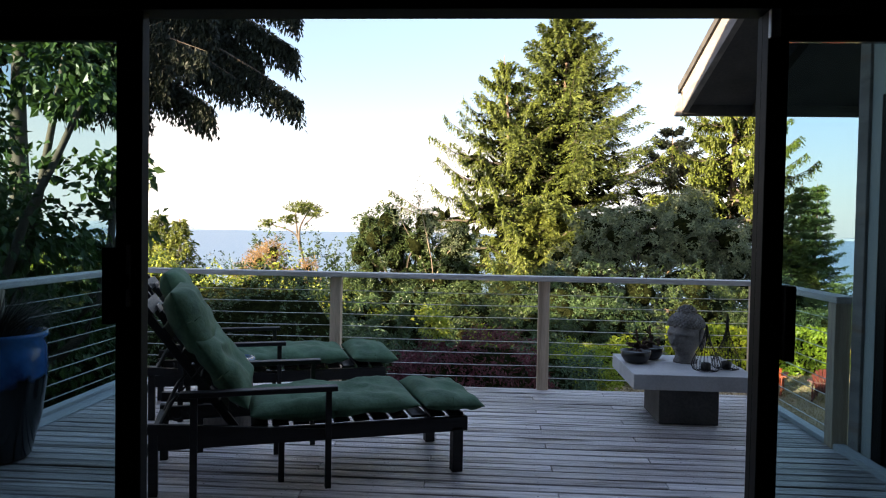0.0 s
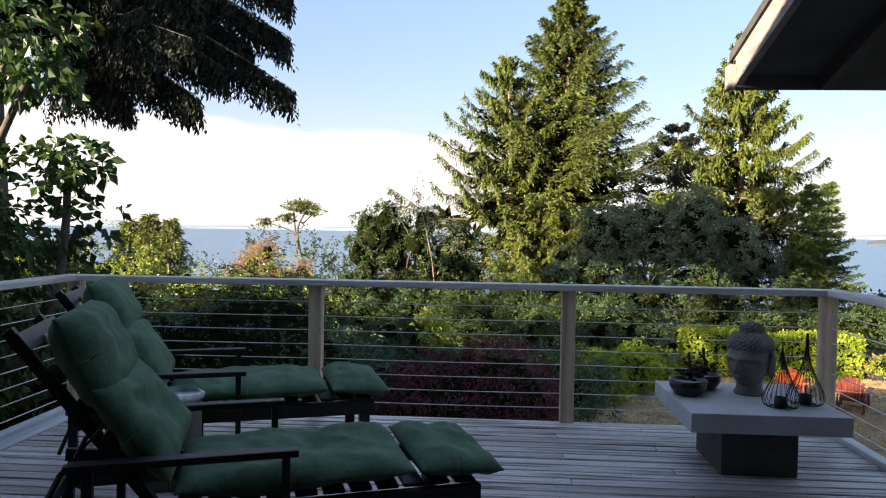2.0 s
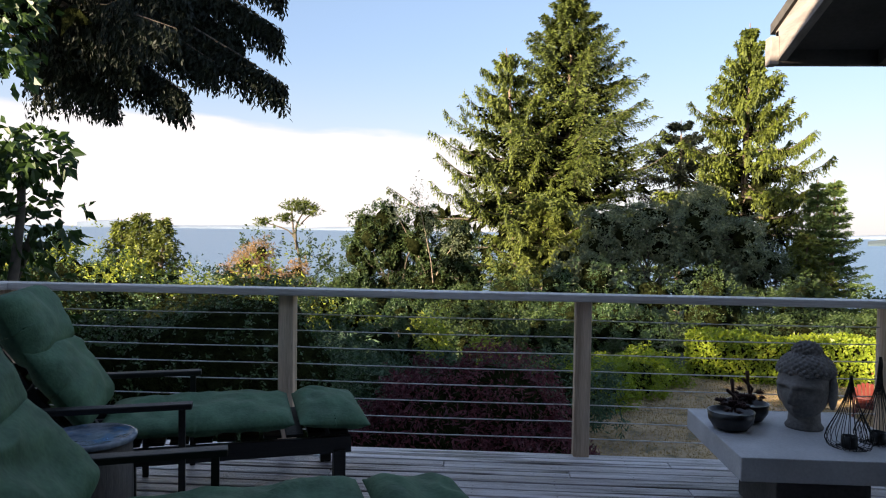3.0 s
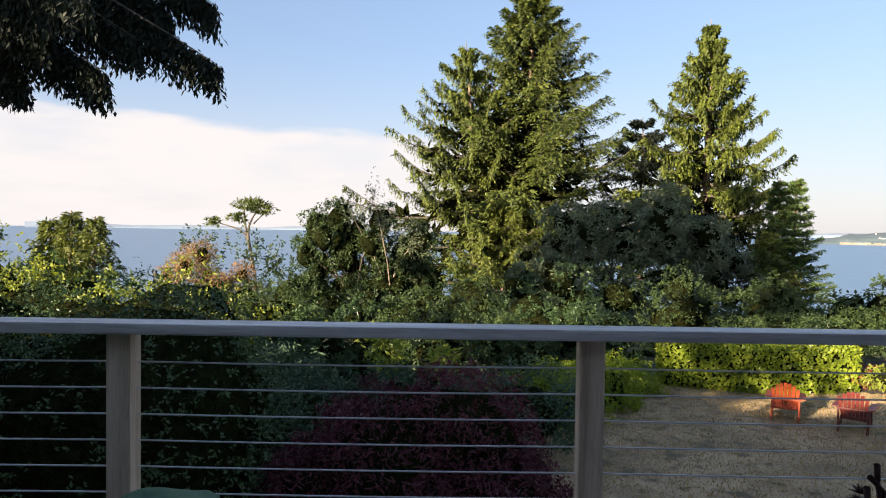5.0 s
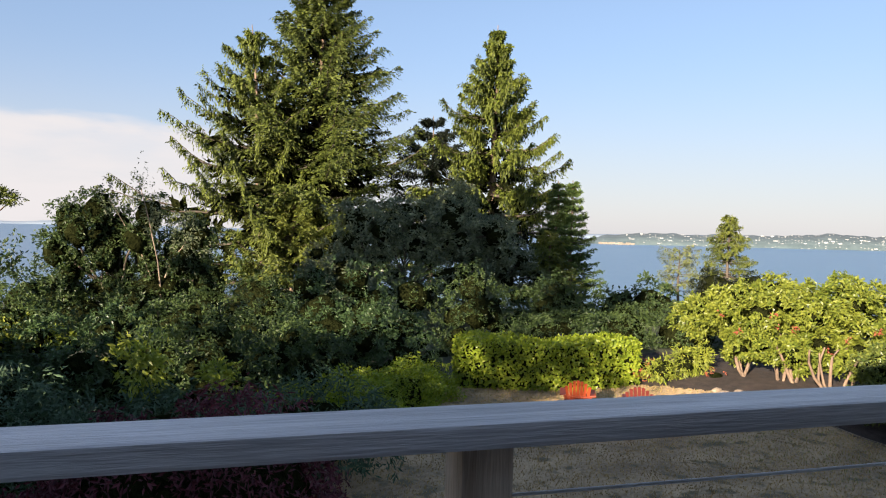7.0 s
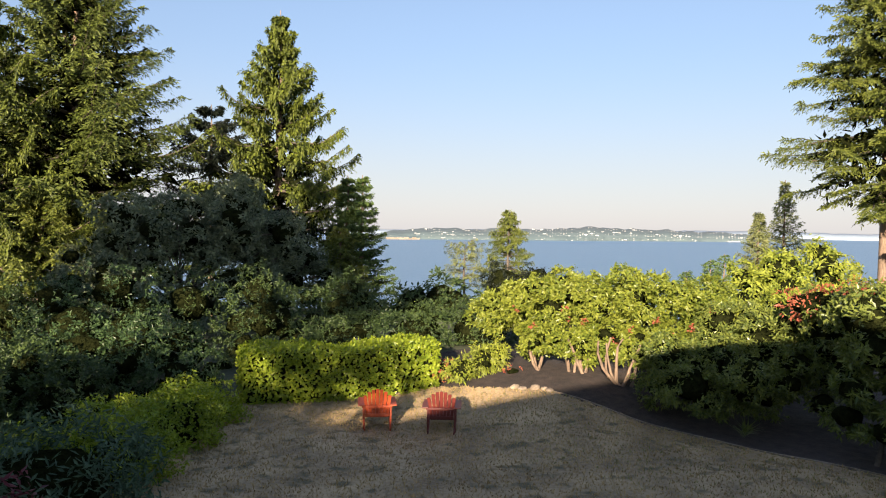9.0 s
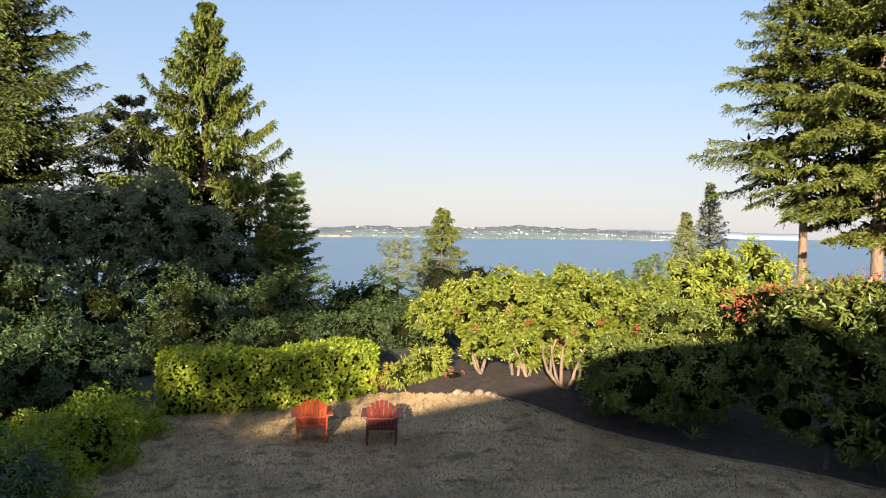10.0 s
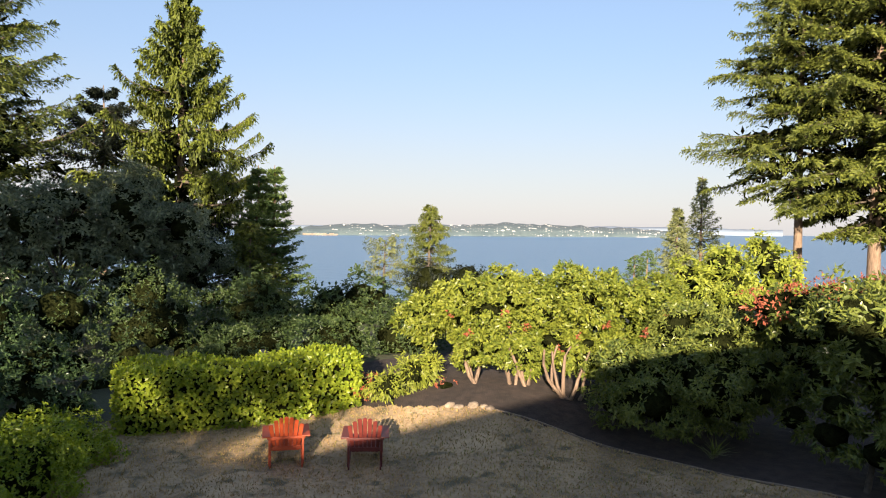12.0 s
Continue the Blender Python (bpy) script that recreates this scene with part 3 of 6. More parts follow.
# pulls on both stiles: dark grip plates with a dull metal latch
part("pull", box(XL - 0.125, XL - 0.094, -0.075, -0.02, 0.93, 1.19, 0.006), fr, door, "dark grip on the stile")
lt = part("latch", box(XL - 0.052, XL - 0.036, -0.056, -0.048, 0.99, 1.20, 0.003), M["latch"], door, "dull metal latch plate")
part("latch_lever", box(XL - 0.05, XL - 0.038, -0.068, -0.056, 1.05, 1.10, 0.003), fr, lt)
part("pull", box(XR + 0.065, XR + 0.1, -0.08, -0.02, 0.87, 1.11, 0.006), fr, door, "dark grip on the stile")
part("closer", box(XR - 0.002, XR + 0.03, -0.075, -0.05, 1.89, 1.98, 0.005), M["latch"], door, "small grey stop at the head")

# wing at the end of the deck, with a door of its own
WX = 2.405
wall_box("wall_wing", (WX, WX + 0.14, 3.83, 4.02, -2.9, 2.55), M["siding"], "pale painted corner of the side wing")
wall_box("wall_wing_head", (WX, WX + 0.14, DOOR_Y + 0.1, 3.83, 2.06, 2.9), M["siding"], "pale painted wall over the side door")
wall_box("wall_wing_low", (WX, WX + 0.14, DOOR_Y + 0.1, 3.83, -2.9, -0.03), M["siding"], "pale painted wall below the deck")
wall_box("wall_wing_front", (WX + 0.14, 3.45, 3.88, 4.02, -2.9, 2.5), M["siding"], "pale painted front of the side wing")
wall_box("wall_wing_inner", (3.3, 3.45, DOOR_Y + 0.1, 3.88, -0.1, 2.5), M["plaster"], "plain inner wall of the wing")
wall_box("trim", (WX - 0.02, WX, 3.93, 4.04, -0.3, 2.45), M["fascia"], "weathered corner board", "trim", 0.004)
wing_door = empty("door_wing", pose(WX, 3.0, 0), "dark framed glass side door", "door", kind="structure")
part("jamb", box(0.0, 0.1, 0.73, 0.83, -0.03, 2.06, 0.005), fr, wing_door)
part("jamb", box(0.0, 0.1, -0.78, -0.70, -0.03, 2.06, 0.005), fr, wing_door)
part("head", box(0.0, 0.1, -0.70, 0.73, 1.98, 2.06, 0.005), fr, wing_door)
part("threshold", box(-0.03, 0.12, -0.70, 0.73, -0.03, 0.02, 0.005), fr, wing_door)
g = part("glass_pane", box(0.04, 0.048, -0.70, 0.73, 0.02, 1.98, 0), M["glass"], wing_door)
g.visible_shadow = False
part("stile", box(0.02, 0.07, 0.62, 0.73, 0.02, 1.98, 0.005), fr, wing_door)

# roof: one slope from the ridge down over the wing, cut back above the deck
RIDGE_Y, EAVE_Y, EAVE_Z = -2.3, 5.68, 2.24
SLOPE = 0.315


def roof_z(y):
    return EAVE_Z + (EAVE_Y - y) * SLOPE


def slope_slab(x0, x1, ya, yb, lift, thick):
    bm = bmesh.new()
    vs = [bm.verts.new((x, y, roof_z(y) + lift + dz)) for dz in (0, thick) for x, y in ((x0, ya), (x1, ya), (x1, yb), (x0, yb))]
    for f in ((0, 3, 2, 1), (4, 5, 6, 7), (0, 1, 5, 4), (1, 2, 6, 5), (2, 3, 7, 6), (3, 0, 4, 7)):
        bm.faces.new([vs[i] for i in f])
    return bm


roof = empty("roof", pose(0, 0, 0), "low pitched house roof with dark soffit and weathered fascia", "roof", kind="structure")
RX = 1.80
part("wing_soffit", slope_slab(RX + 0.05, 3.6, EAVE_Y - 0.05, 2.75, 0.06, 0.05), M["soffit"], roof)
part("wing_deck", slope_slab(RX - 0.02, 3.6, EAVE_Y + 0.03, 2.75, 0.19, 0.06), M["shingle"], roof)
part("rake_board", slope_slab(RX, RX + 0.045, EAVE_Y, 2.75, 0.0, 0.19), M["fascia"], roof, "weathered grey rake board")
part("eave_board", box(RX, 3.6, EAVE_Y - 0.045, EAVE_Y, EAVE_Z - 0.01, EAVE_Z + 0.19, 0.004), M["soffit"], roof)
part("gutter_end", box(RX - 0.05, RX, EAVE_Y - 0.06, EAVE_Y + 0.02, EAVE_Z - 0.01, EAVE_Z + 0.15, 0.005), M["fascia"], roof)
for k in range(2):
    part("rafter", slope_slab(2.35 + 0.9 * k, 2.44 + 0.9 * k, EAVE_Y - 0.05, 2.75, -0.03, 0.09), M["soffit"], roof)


def roof_plate(points, thick):
    bm = bmesh.new()
    lo, hi = [bm.verts.new(p) for p in points], [bm.verts.new((p[0], p[1], p[2] + thick)) for p in points]
    bm.faces.new(lo[::-1])
    bm.faces.new(hi)
    for i in range(len(lo)):
        k = (i + 1) % len(lo)
        bm.faces.new((lo[i], lo[k], hi[k], hi[i]))
    return bm


zf, zr, HIP = roof_z(2.72) + 0.10, roof_z(RIDGE_Y) + 0.10, -1.3
part("main_slope", roof_plate([(-17, 2.72, zf), (3.6, 2.72, zf), (HIP, RIDGE_Y, zr), (-17, RIDGE_Y, zr)], 0.15), M["shingle"], roof)
part("back_slope", roof_plate([(-17, RIDGE_Y, zr), (HIP, RIDGE_Y, zr), (3.6, -9.4, 2.5), (-17, -9.4, 2.5)], 0.15), M["shingle"], roof)
part("hip_slope", roof_plate([(HIP, RIDGE_Y, zr), (3.6, 2.72, zf), (3.6, -9.4, 2.5)], 0.15), M["shingle"], roof)
wall_box("wall_rear", (-16, 3.45, -9.2, -9, -2.9, 2.3), M["siding"], "painted rear wall of the house")
wall_box("wall_gable_east", (3.3, 3.45, -9, -4.65, -2.9, 2.6), M["siding"], "painted end wall of the house")

# ---- deck ----
DX0, DX1, DY0, DY1 = -2.66, 2.395, DOOR_Y + 0.1, 5.46
deck = empty("deck_floor", pose(0, 0, 0), "weathered grey wooden deck of narrow planks", "deck", kind="structure")
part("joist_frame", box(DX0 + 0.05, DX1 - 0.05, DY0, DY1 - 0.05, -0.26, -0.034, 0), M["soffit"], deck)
part("rim_joist", box(DX0, DX1, DY1 - 0.045, DY1, -0.28, -0.036, 0.004), M["rail_wood"], deck)
for dx in (DX0 + 0.1, -0.1, DX1 - 0.1):
    part("deck_post", box(dx - 0.06, dx + 0.06, DY1 - 0.2, DY1 - 0.08, -2.9, -0.26, 0.005), M["post_wood"], deck)

# ---- railing ----
POSTS_X = (-2.66, -0.985, 0.70, 2.36)


def cable_mesh(p, q, sag=0.0):
    P = [Vector(p).lerp(Vector(q), t) - Vector((0, 0, sag * 4 * t * (1 - t))) for t in np.linspace(0, 1, 9)]
    V, F = tube([tuple(v) for v in P], [0.0034] * 9, 5)
    return np_mesh("cable", V, F, M["cable"], True)


front = empty("deck_railing", pose(0, 5.45, 0), "grey wooden railing with thin steel cables along the deck front", "railing")
for x in POSTS_X:
    p = part("post", box(x - 0.044, x + 0.044, -0.047, 0.044, -0.02, 0.868, 0.006), M["post_wood"], front)
bmr = box(-2.73, 2.43, -0.095, 0.03, 0.87, 0.91, 0.006)
part("top_rail", bmr, M["rail_wood"], front)
Z_CABLES = [0.757 - 0.096 * i for i in range(8)]
for a, b in zip(POSTS_X, POSTS_X[1:]):
    for z in Z_CABLES:
        put("cable", cable_mesh((a + 0.045, 0.012, z), (b - 0.045, 0.012, z), 0.004), front)
left = empty("deck_railing", pose(-2.66, 0, 0), "grey wooden side railing with thin steel cables", "railing")
right = empty("deck_railing", pose(2.36, 0, 0), "short grey wooden side railing with thin steel cables", "railing")
for y in (3.72, 2.3):
    part("post", box(-0.047, 0.047, y - 0.047, y + 0.047, -0.02, 0.868, 0.006), M["post_wood"], left)
part("top_rail", box(-0.07, 0.055, 2.22, 5.352, 0.871, 0.911, 0.006), M["rail_wood_y"], left)
part("kick_board", box(-0.03, 0.04, 2.22, 5.40, -0.03, 0.03, 0.006), M["kerb"], left)
part("kick_board", box(0.045, 0.16, 2.22, 5.40, -0.03, 0.006, 0.004), M["kerb"], left)
for z in Z_CABLES:
    put("cable", cable_mesh((-0.012, 2.35, z), (-0.012, 3.67, z), 0.003), left)
    put("cable", cable_mesh((-0.012, 3.77, z), (-0.012, 5.40, z), 0.003), left)
part("post", box(-0.047, 0.047, 4.085, 4.18, -0.02, 0.868, 0.006), M["post_wood"], right)
part("top_rail", box(-0.055, 0.07, 4.06, 5.352, 0.871, 0.911, 0.006), M["rail_wood_y"], right)
part("kick_board", box(-0.04, 0.03, 2.3, 4.085, -0.03, 0.03, 0.006), M["kerb"], right)
part("kick_board", box(-0.04, 0.03, 4.18, 5.40, -0.03, 0.03, 0.006), M["kerb"], right)
for z in Z_CABLES:
    put("cable", cable_mesh((0.012, 4.18, z), (0.012, 5.40, z), 0.003), right)


# ---- plants: generators ----
def limb_path(p0, d0, length, n=7, bend=0.25, lift=0.0):
    P, d = [np.array(p0, float)], unit(np.array(d0, float))
    for _ in range(n - 1):
        d = unit(d + rng.normal(0, bend, 3) * 0.5 + np.array([0, 0, lift]))
        P.append(P[-1] + d * length / (n - 1))
    return np.array(P)


def conifer(name, base, top_z, label, leaf, bark, radius, crown_low, n_branch=220, droop=0.25, upturn=0.25, hang=0.3, twigs=26, per_twig=7,
            leaf_len=0.34, leaf_w=0.075, trunk_r=0.3, lopsided=(0, 0), profile=0.85, twig_len=0.24, gap=0.0, lean=(0, 0), category="conifer", curtain=0.0, layer=0, taper=1.5, mix=1.0, boughs=(), full_side=None):
    """A needle tree: tapered trunk, drooping limbs and sprays of needles. radius: the widest reach; crown_low: z of the lowest limbs."""
    bx, by = base
    bz = float(ground_z(bx, by)) - 0.1
    wood, limbs, crown, inner = Pile(), Pile(), Pile(), Pile()
    tz = np.linspace(0, 1, 14)
    tp = np.stack([bx + lean[0] * tz ** 2 + 0.05 * np.sin(tz * 9), by + lean[1] * tz ** 2, bz + (top_z - bz) * tz], -1)
    wood.add(*tube(tp, trunk_r * (1 - tz) ** 0.9 + 0.02, 8))
    H = top_z - crown_low
    for k in range(n_branch + len(boughs)):
        f = ((k % n_branch) + rng.uniform(0, 1)) / n_branch               # 0 low, 1 top
        f = f ** 0.9
        if layer:
            f = min(0.999, (math.floor(f * layer) + 0.5 + rng.normal(0, 0.14)) / layer)
            f = max(0.0, f)
        h = crown_low + H * f * 0.985
        tt = (h - bz) / (top_z - bz)
        origin = np.array([np.interp(tt, tz, tp[:, 0]), np.interp(tt, tz, tp[:, 1]), h])
        az = k * 2.39996 + rng.normal(0, 0.25)
        env = min(1.0, taper * (1 - f)) ** profile * min(1.0, 0.78 + f * 1.4)
        side = 1 + (lopsided[0] * math.cos(az) + lopsided[1] * math.sin(az))
        L = radius * env * side * rng.uniform(0.6, 1.12) + 0.12
        if gap and rng.random() < gap:
            continue
        n = 8
        s = np.linspace(0, 1, n)
        dirh = np.array([math.cos(az), math.sin(az), 0])
        rise = 0.35 * f
        zc = L * (rise * s - droop * rng.uniform(0.45, 1.55) * (1 - 0.6 * f) * s ** 1.3 + upturn * s ** 3 * (0.6 + 0.4 * rng.random()))
        P = origin + dirh * (L * s)[:, None] + np.array([0, 0, 1.0]) * zc[:, None] + rng.normal(0, 0.02 * L, (n, 3)) * s[:, None]
        long_bough = k >= n_branch
        if long_bough:                                       # a bough of known reach: from the trunk, in a shallow arc, to its tip
            tip = np.array(boughs[k - n_branch], float)
            origin = np.array([bx, by, tip[2] + 0.40 * np.linalg.norm(tip[:2] - (bx, by))])
            dirh = unit(np.array([tip[0] - bx, tip[1] - by, 0]))
            L = float(np.linalg.norm(tip[:2] - (bx, by)))
            P = origin + (tip - origin) * s[:, None] + np.array([0, 0, 0.07 * L]) * np.sin(s * np.pi)[:, None]
        r0 = max(0.012, trunk_r * 0.28 * (1 - tt) + 0.008 * L)
        limbs.add(*tube(P, r0 * (1 - s) + 0.006, 4))
        m = max(6, int(twigs * (0.35 + 0.65 * L / radius)))
        if full_side is not None and dirh[0] * math.cos(full_side) + dirh[1] * math.sin(full_side) < 0.1:
            m = max(6, m // 5)
        if long_bough:
            m *= 5
        st = np.clip(np.linspace(0.12 + 0.2 * (1 - f), 1.0, m) ** 0.85 + rng.normal(0, 0.012, m), 0.05, 1.0)
        pt = np.stack([np.interp(st, s, P[:, i]) for i in range(3)], -1)
        sd = np.where(np.arange(m) % 2 == 0, -1.0, 1.0)[:, None]
        lat = np.array([-dirh[1], dirh[0], 0]) * sd
        tl = (twig_len * 1.1 * L * (1.08 - st) + 0.06 * L * rng.random(m) + 0.16) * rng.uniform(0.6, 1.2, m)
        td = unit(lat * rng.uniform(0.4, 1.1, (m, 1)) + dirh * rng.uniform(0.4, 1.0, (m, 1)) + np.array([0, 0, 1]) * rng.normal(0.0, 0.12, (m, 1)))
        if curtain:
            hung = rng.random(m) < mix
            td = np.where(hung[:, None], unit(td * 0.16 + np.array([0, 0, -1.0]) + rng.normal(0, 0.05, td.shape)), td)
            tl = np.where(hung, curtain * rng.uniform(0.35, 1.15, m) * (1.1 - 0.75 * st), tl)
        # dark blades near the trunk: shade between the boughs, put in as colour
        si = rng.uniform(0.05, 0.6, 26)
        pi = np.stack([np.interp(si, s, P[:, i]) for i in range(3)], -1) + rng.normal(0, 0.035 * L, (26, 3))
        di = unit(dirh * 0.6 + rng.normal(0, 0.6, (26, 3)) - np.array([0, 0, 0.25]))
        if radius > 5:
            inner.add(*leaves(pi, di, rand_unit(26), (0.12 * L + 0.15) * rng.uniform(0.6, 1.2, 26), (0.05 * L + 0.05) * rng.uniform(0.6, 1.2, 26), 0.1))
        u = np.tile(np.linspace(0.05, 1, per_twig), m)
        idx = np.repeat(np.arange(m), per_twig)
        pos = pt[idx] + td[idx] * (u * tl[idx])[:, None] - np.array([0, 0, 1]) * (hang * tl[idx] * u ** 1.6)[:, None]
        pos += rng.normal(0, 0.025, pos.shape)
        ld = unit(td[idx] + rng.normal(0, 0.40, pos.shape) + np.array([0, 0, -1.0]) * (hang * 1.5 * u)[:, None])
        nn = len(pos)
        crown.add(*leaves(pos, ld, 0.75 * rand_unit(nn) + 0.7 * dirh + np.array([0, 0, 0.75]), leaf_len * rng.uniform(0.6, 1.2, nn), leaf_w * rng.uniform(0.7, 1.3, nn), 0.1))
    t = empty(name, pose(0, 0, 0), label, category)
    put("trunk", wood.mesh("trunk", bark, True), t)
    tagged(put("branchwork", limbs.mesh("branchwork", M["bark_dark"], True), t), kind="stuff")
    put("crown", crown.mesh("crown", leaf), t)
    if radius > 5:
        tagged(put("inner_brush", inner.mesh("inner_brush", M["core"]), t), kind="stuff")
    return t


def lump(d, k):
    """Uneven swelling of a crown's skin in the directions d."""
    a = np.asarray(k, float) * 1.7
    return (1 + 0.13 * np.sin(d[:, 0] * 4.1 + a) * np.cos(d[:, 1] * 3.7 - a) + 0.10 * np.sin(d[:, 2] * 6.3 + d[:, 0] * 5.2 + 2 * a)
            + 0.07 * np.sin(d[:, 1] * 11.3 + d[:, 2] * 8.1 - a) * np.cos(d[:, 0] * 9.7))


def lobe_points(lobes, n, shell=0.22):
    """Points near the skin of a union of ellipsoids (cx, cy, cz, rx, ry, rz), with outward normals; points deep in another lobe are dropped."""
    lobes = np.array(lobes, float)
    area = (lobes[:, 3] * lobes[:, 4] * lobes[:, 5]) ** (2 / 3)
    pick = rng.choice(len(lobes), n, p=area / area.sum())
    tuft = np.minimum(np.arange(n) // 6, n // 6)              # leaves gather in tufts with gaps between
    pick = pick[tuft * 6 % n]
    d = unit(rand_unit(n // 6 + 1)[tuft] + rng.normal(0, 0.12, (n, 3)))
    lum = lump(d, pick)
    r = (1 - shell * rng.random(n // 6 + 1)[tuft] ** 1.6 - 0.08 * rng.random(n)) * lum
    P = lobes[pick, :3] + d * lobes[pick, 3:] * r[:, None]
    N = unit(d / lobes[pick, 3:])
    deep = np.zeros(n, bool)
    for i, lb in enumerate(lobes):
        q = (((P - lb[:3]) / lb[3:]) ** 2).sum(1)
        deep |= (q < 0.62) & (pick != i)
    return P[~deep], N[~deep]


def clumps(lobes, n, r, seed):
    """Breaks big lobes up into many small uneven ones, set near their skins; n for each lobe, r: their size against the lobe."""
    q, out = np.random.default_rng(seed), []
    for cx, cy, cz, rx, ry, rz in lobes:
        for k in range(n):
            z = 1 - 1.75 * (k + 0.5) / n
            a = k * 2.39996 + q.normal(0, 0.3)
            h, f = math.sqrt(max(0.0, 1 - z * z)), q.uniform(0.46, 0.78)
            s = r * q.uniform(0.7, 1.35)
            out.append((cx + rx * f * h * math.cos(a), cy + ry * f * h * math.sin(a), cz + rz * f * z, rx * s, ry * s, rz * s))
    return out


_ico = bmesh.new()
bmesh.ops.create_icosphere(_ico, subdivisions=2, radius=1)
ICO_V = np.array([v.co[:] for v in _ico.verts])
ICO_F = np.array([[v.index for v in f.verts] for f in _ico.faces])
_ico.free()


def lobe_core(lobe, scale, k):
    # lumpy near-black solid, painted shade behind the outer leaves
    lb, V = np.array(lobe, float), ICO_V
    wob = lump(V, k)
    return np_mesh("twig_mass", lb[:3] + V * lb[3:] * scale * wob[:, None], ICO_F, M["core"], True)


def shrub(name, lobes, label, leaf, n, size=(0.10, 0.045), category="shrub", whorl=0, droop=0.2, stems=None, core=True, shell=0.25, mat_stem="bark_dark", group="", below=None, jitter=0.7, core_scale=0.55):
    """A leafy shrub or broadleaf crown over ellipsoid lobes; whorl > 0 sets leaves in rosettes."""
    P, N = lobe_points(lobes, n, shell)
    gz = ground_z(P[:, 0], P[:, 1])
    keep = P[:, 2] > gz + 0.02
    if below is not None:
        keep &= P[:, 2] > below
    P, N = P[keep], N[keep]
    if whorl:
        m = len(P)
        axis = unit(N + rng.normal(0, 0.55, N.shape) + np.array([0, 0, 0.35]))
        ref = unit(np.cross(axis, rand_unit(m)))
        bi = np.cross(axis, ref)
        idx = np.repeat(np.arange(m), whorl)
        an = np.tile(np.arange(whorl) * 2 * np.pi / whorl, m) + rng.normal(0, 0.5, m * whorl)
        some = rng.random(len(idx)) < 0.8
        idx, an = idx[some], an[some]
        rad = ref[idx] * np.cos(an)[:, None] + bi[idx] * np.sin(an)[:, None]
        D = unit(rad + axis[idx] * rng.uniform(-0.2, 1.3, (len(idx), 1)) - np.array([0, 0, droop]))
        V, F = leaves(P[idx] + rng.normal(0, size[0] * 0.28, (len(idx), 3)), D, axis[idx] + rng.normal(0, 0.5, (len(idx), 3)), size[0] * rng.uniform(0.5, 1.15, len(idx)), size[1] * rng.uniform(0.7, 1.15, len(idx)), 0.12)
    else:
        m = len(P)
        D = unit(N + rng.normal(0, jitter, N.shape) - np.array([0, 0, droop]))
        V, F = leaves(P, D, N + rng.normal(0, 0.6, N.shape), size[0] * rng.uniform(0.55, 1.2, m), size[1] * rng.uniform(0.7, 1.2, m))
    t = empty(name, pose(0, 0, 0), label, category, group)
    put("foliage", np_mesh("foliage", V, F, leaf), t)
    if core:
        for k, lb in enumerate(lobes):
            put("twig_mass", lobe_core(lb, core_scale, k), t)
    if stems:
        for p0, p1, r in stems:
            p0, p1 = np.array(p0, float), np.array(p1, float)
            s = np.linspace(0, 1, 8)[:, None]
            bend = rng.normal(0, 0.09, 3) * np.linalg.norm(p1 - p0)
            V, F = tube(p0 + (p1 - p0) * s + bend * np.sin(s * np.pi) + rng.normal(0, 0.014, (8, 3)), r * (1 - 0.55 * s[:, 0]), 7)
            put("stem", np_mesh("stem", V, F, M[mat_stem], True), t)
    return t


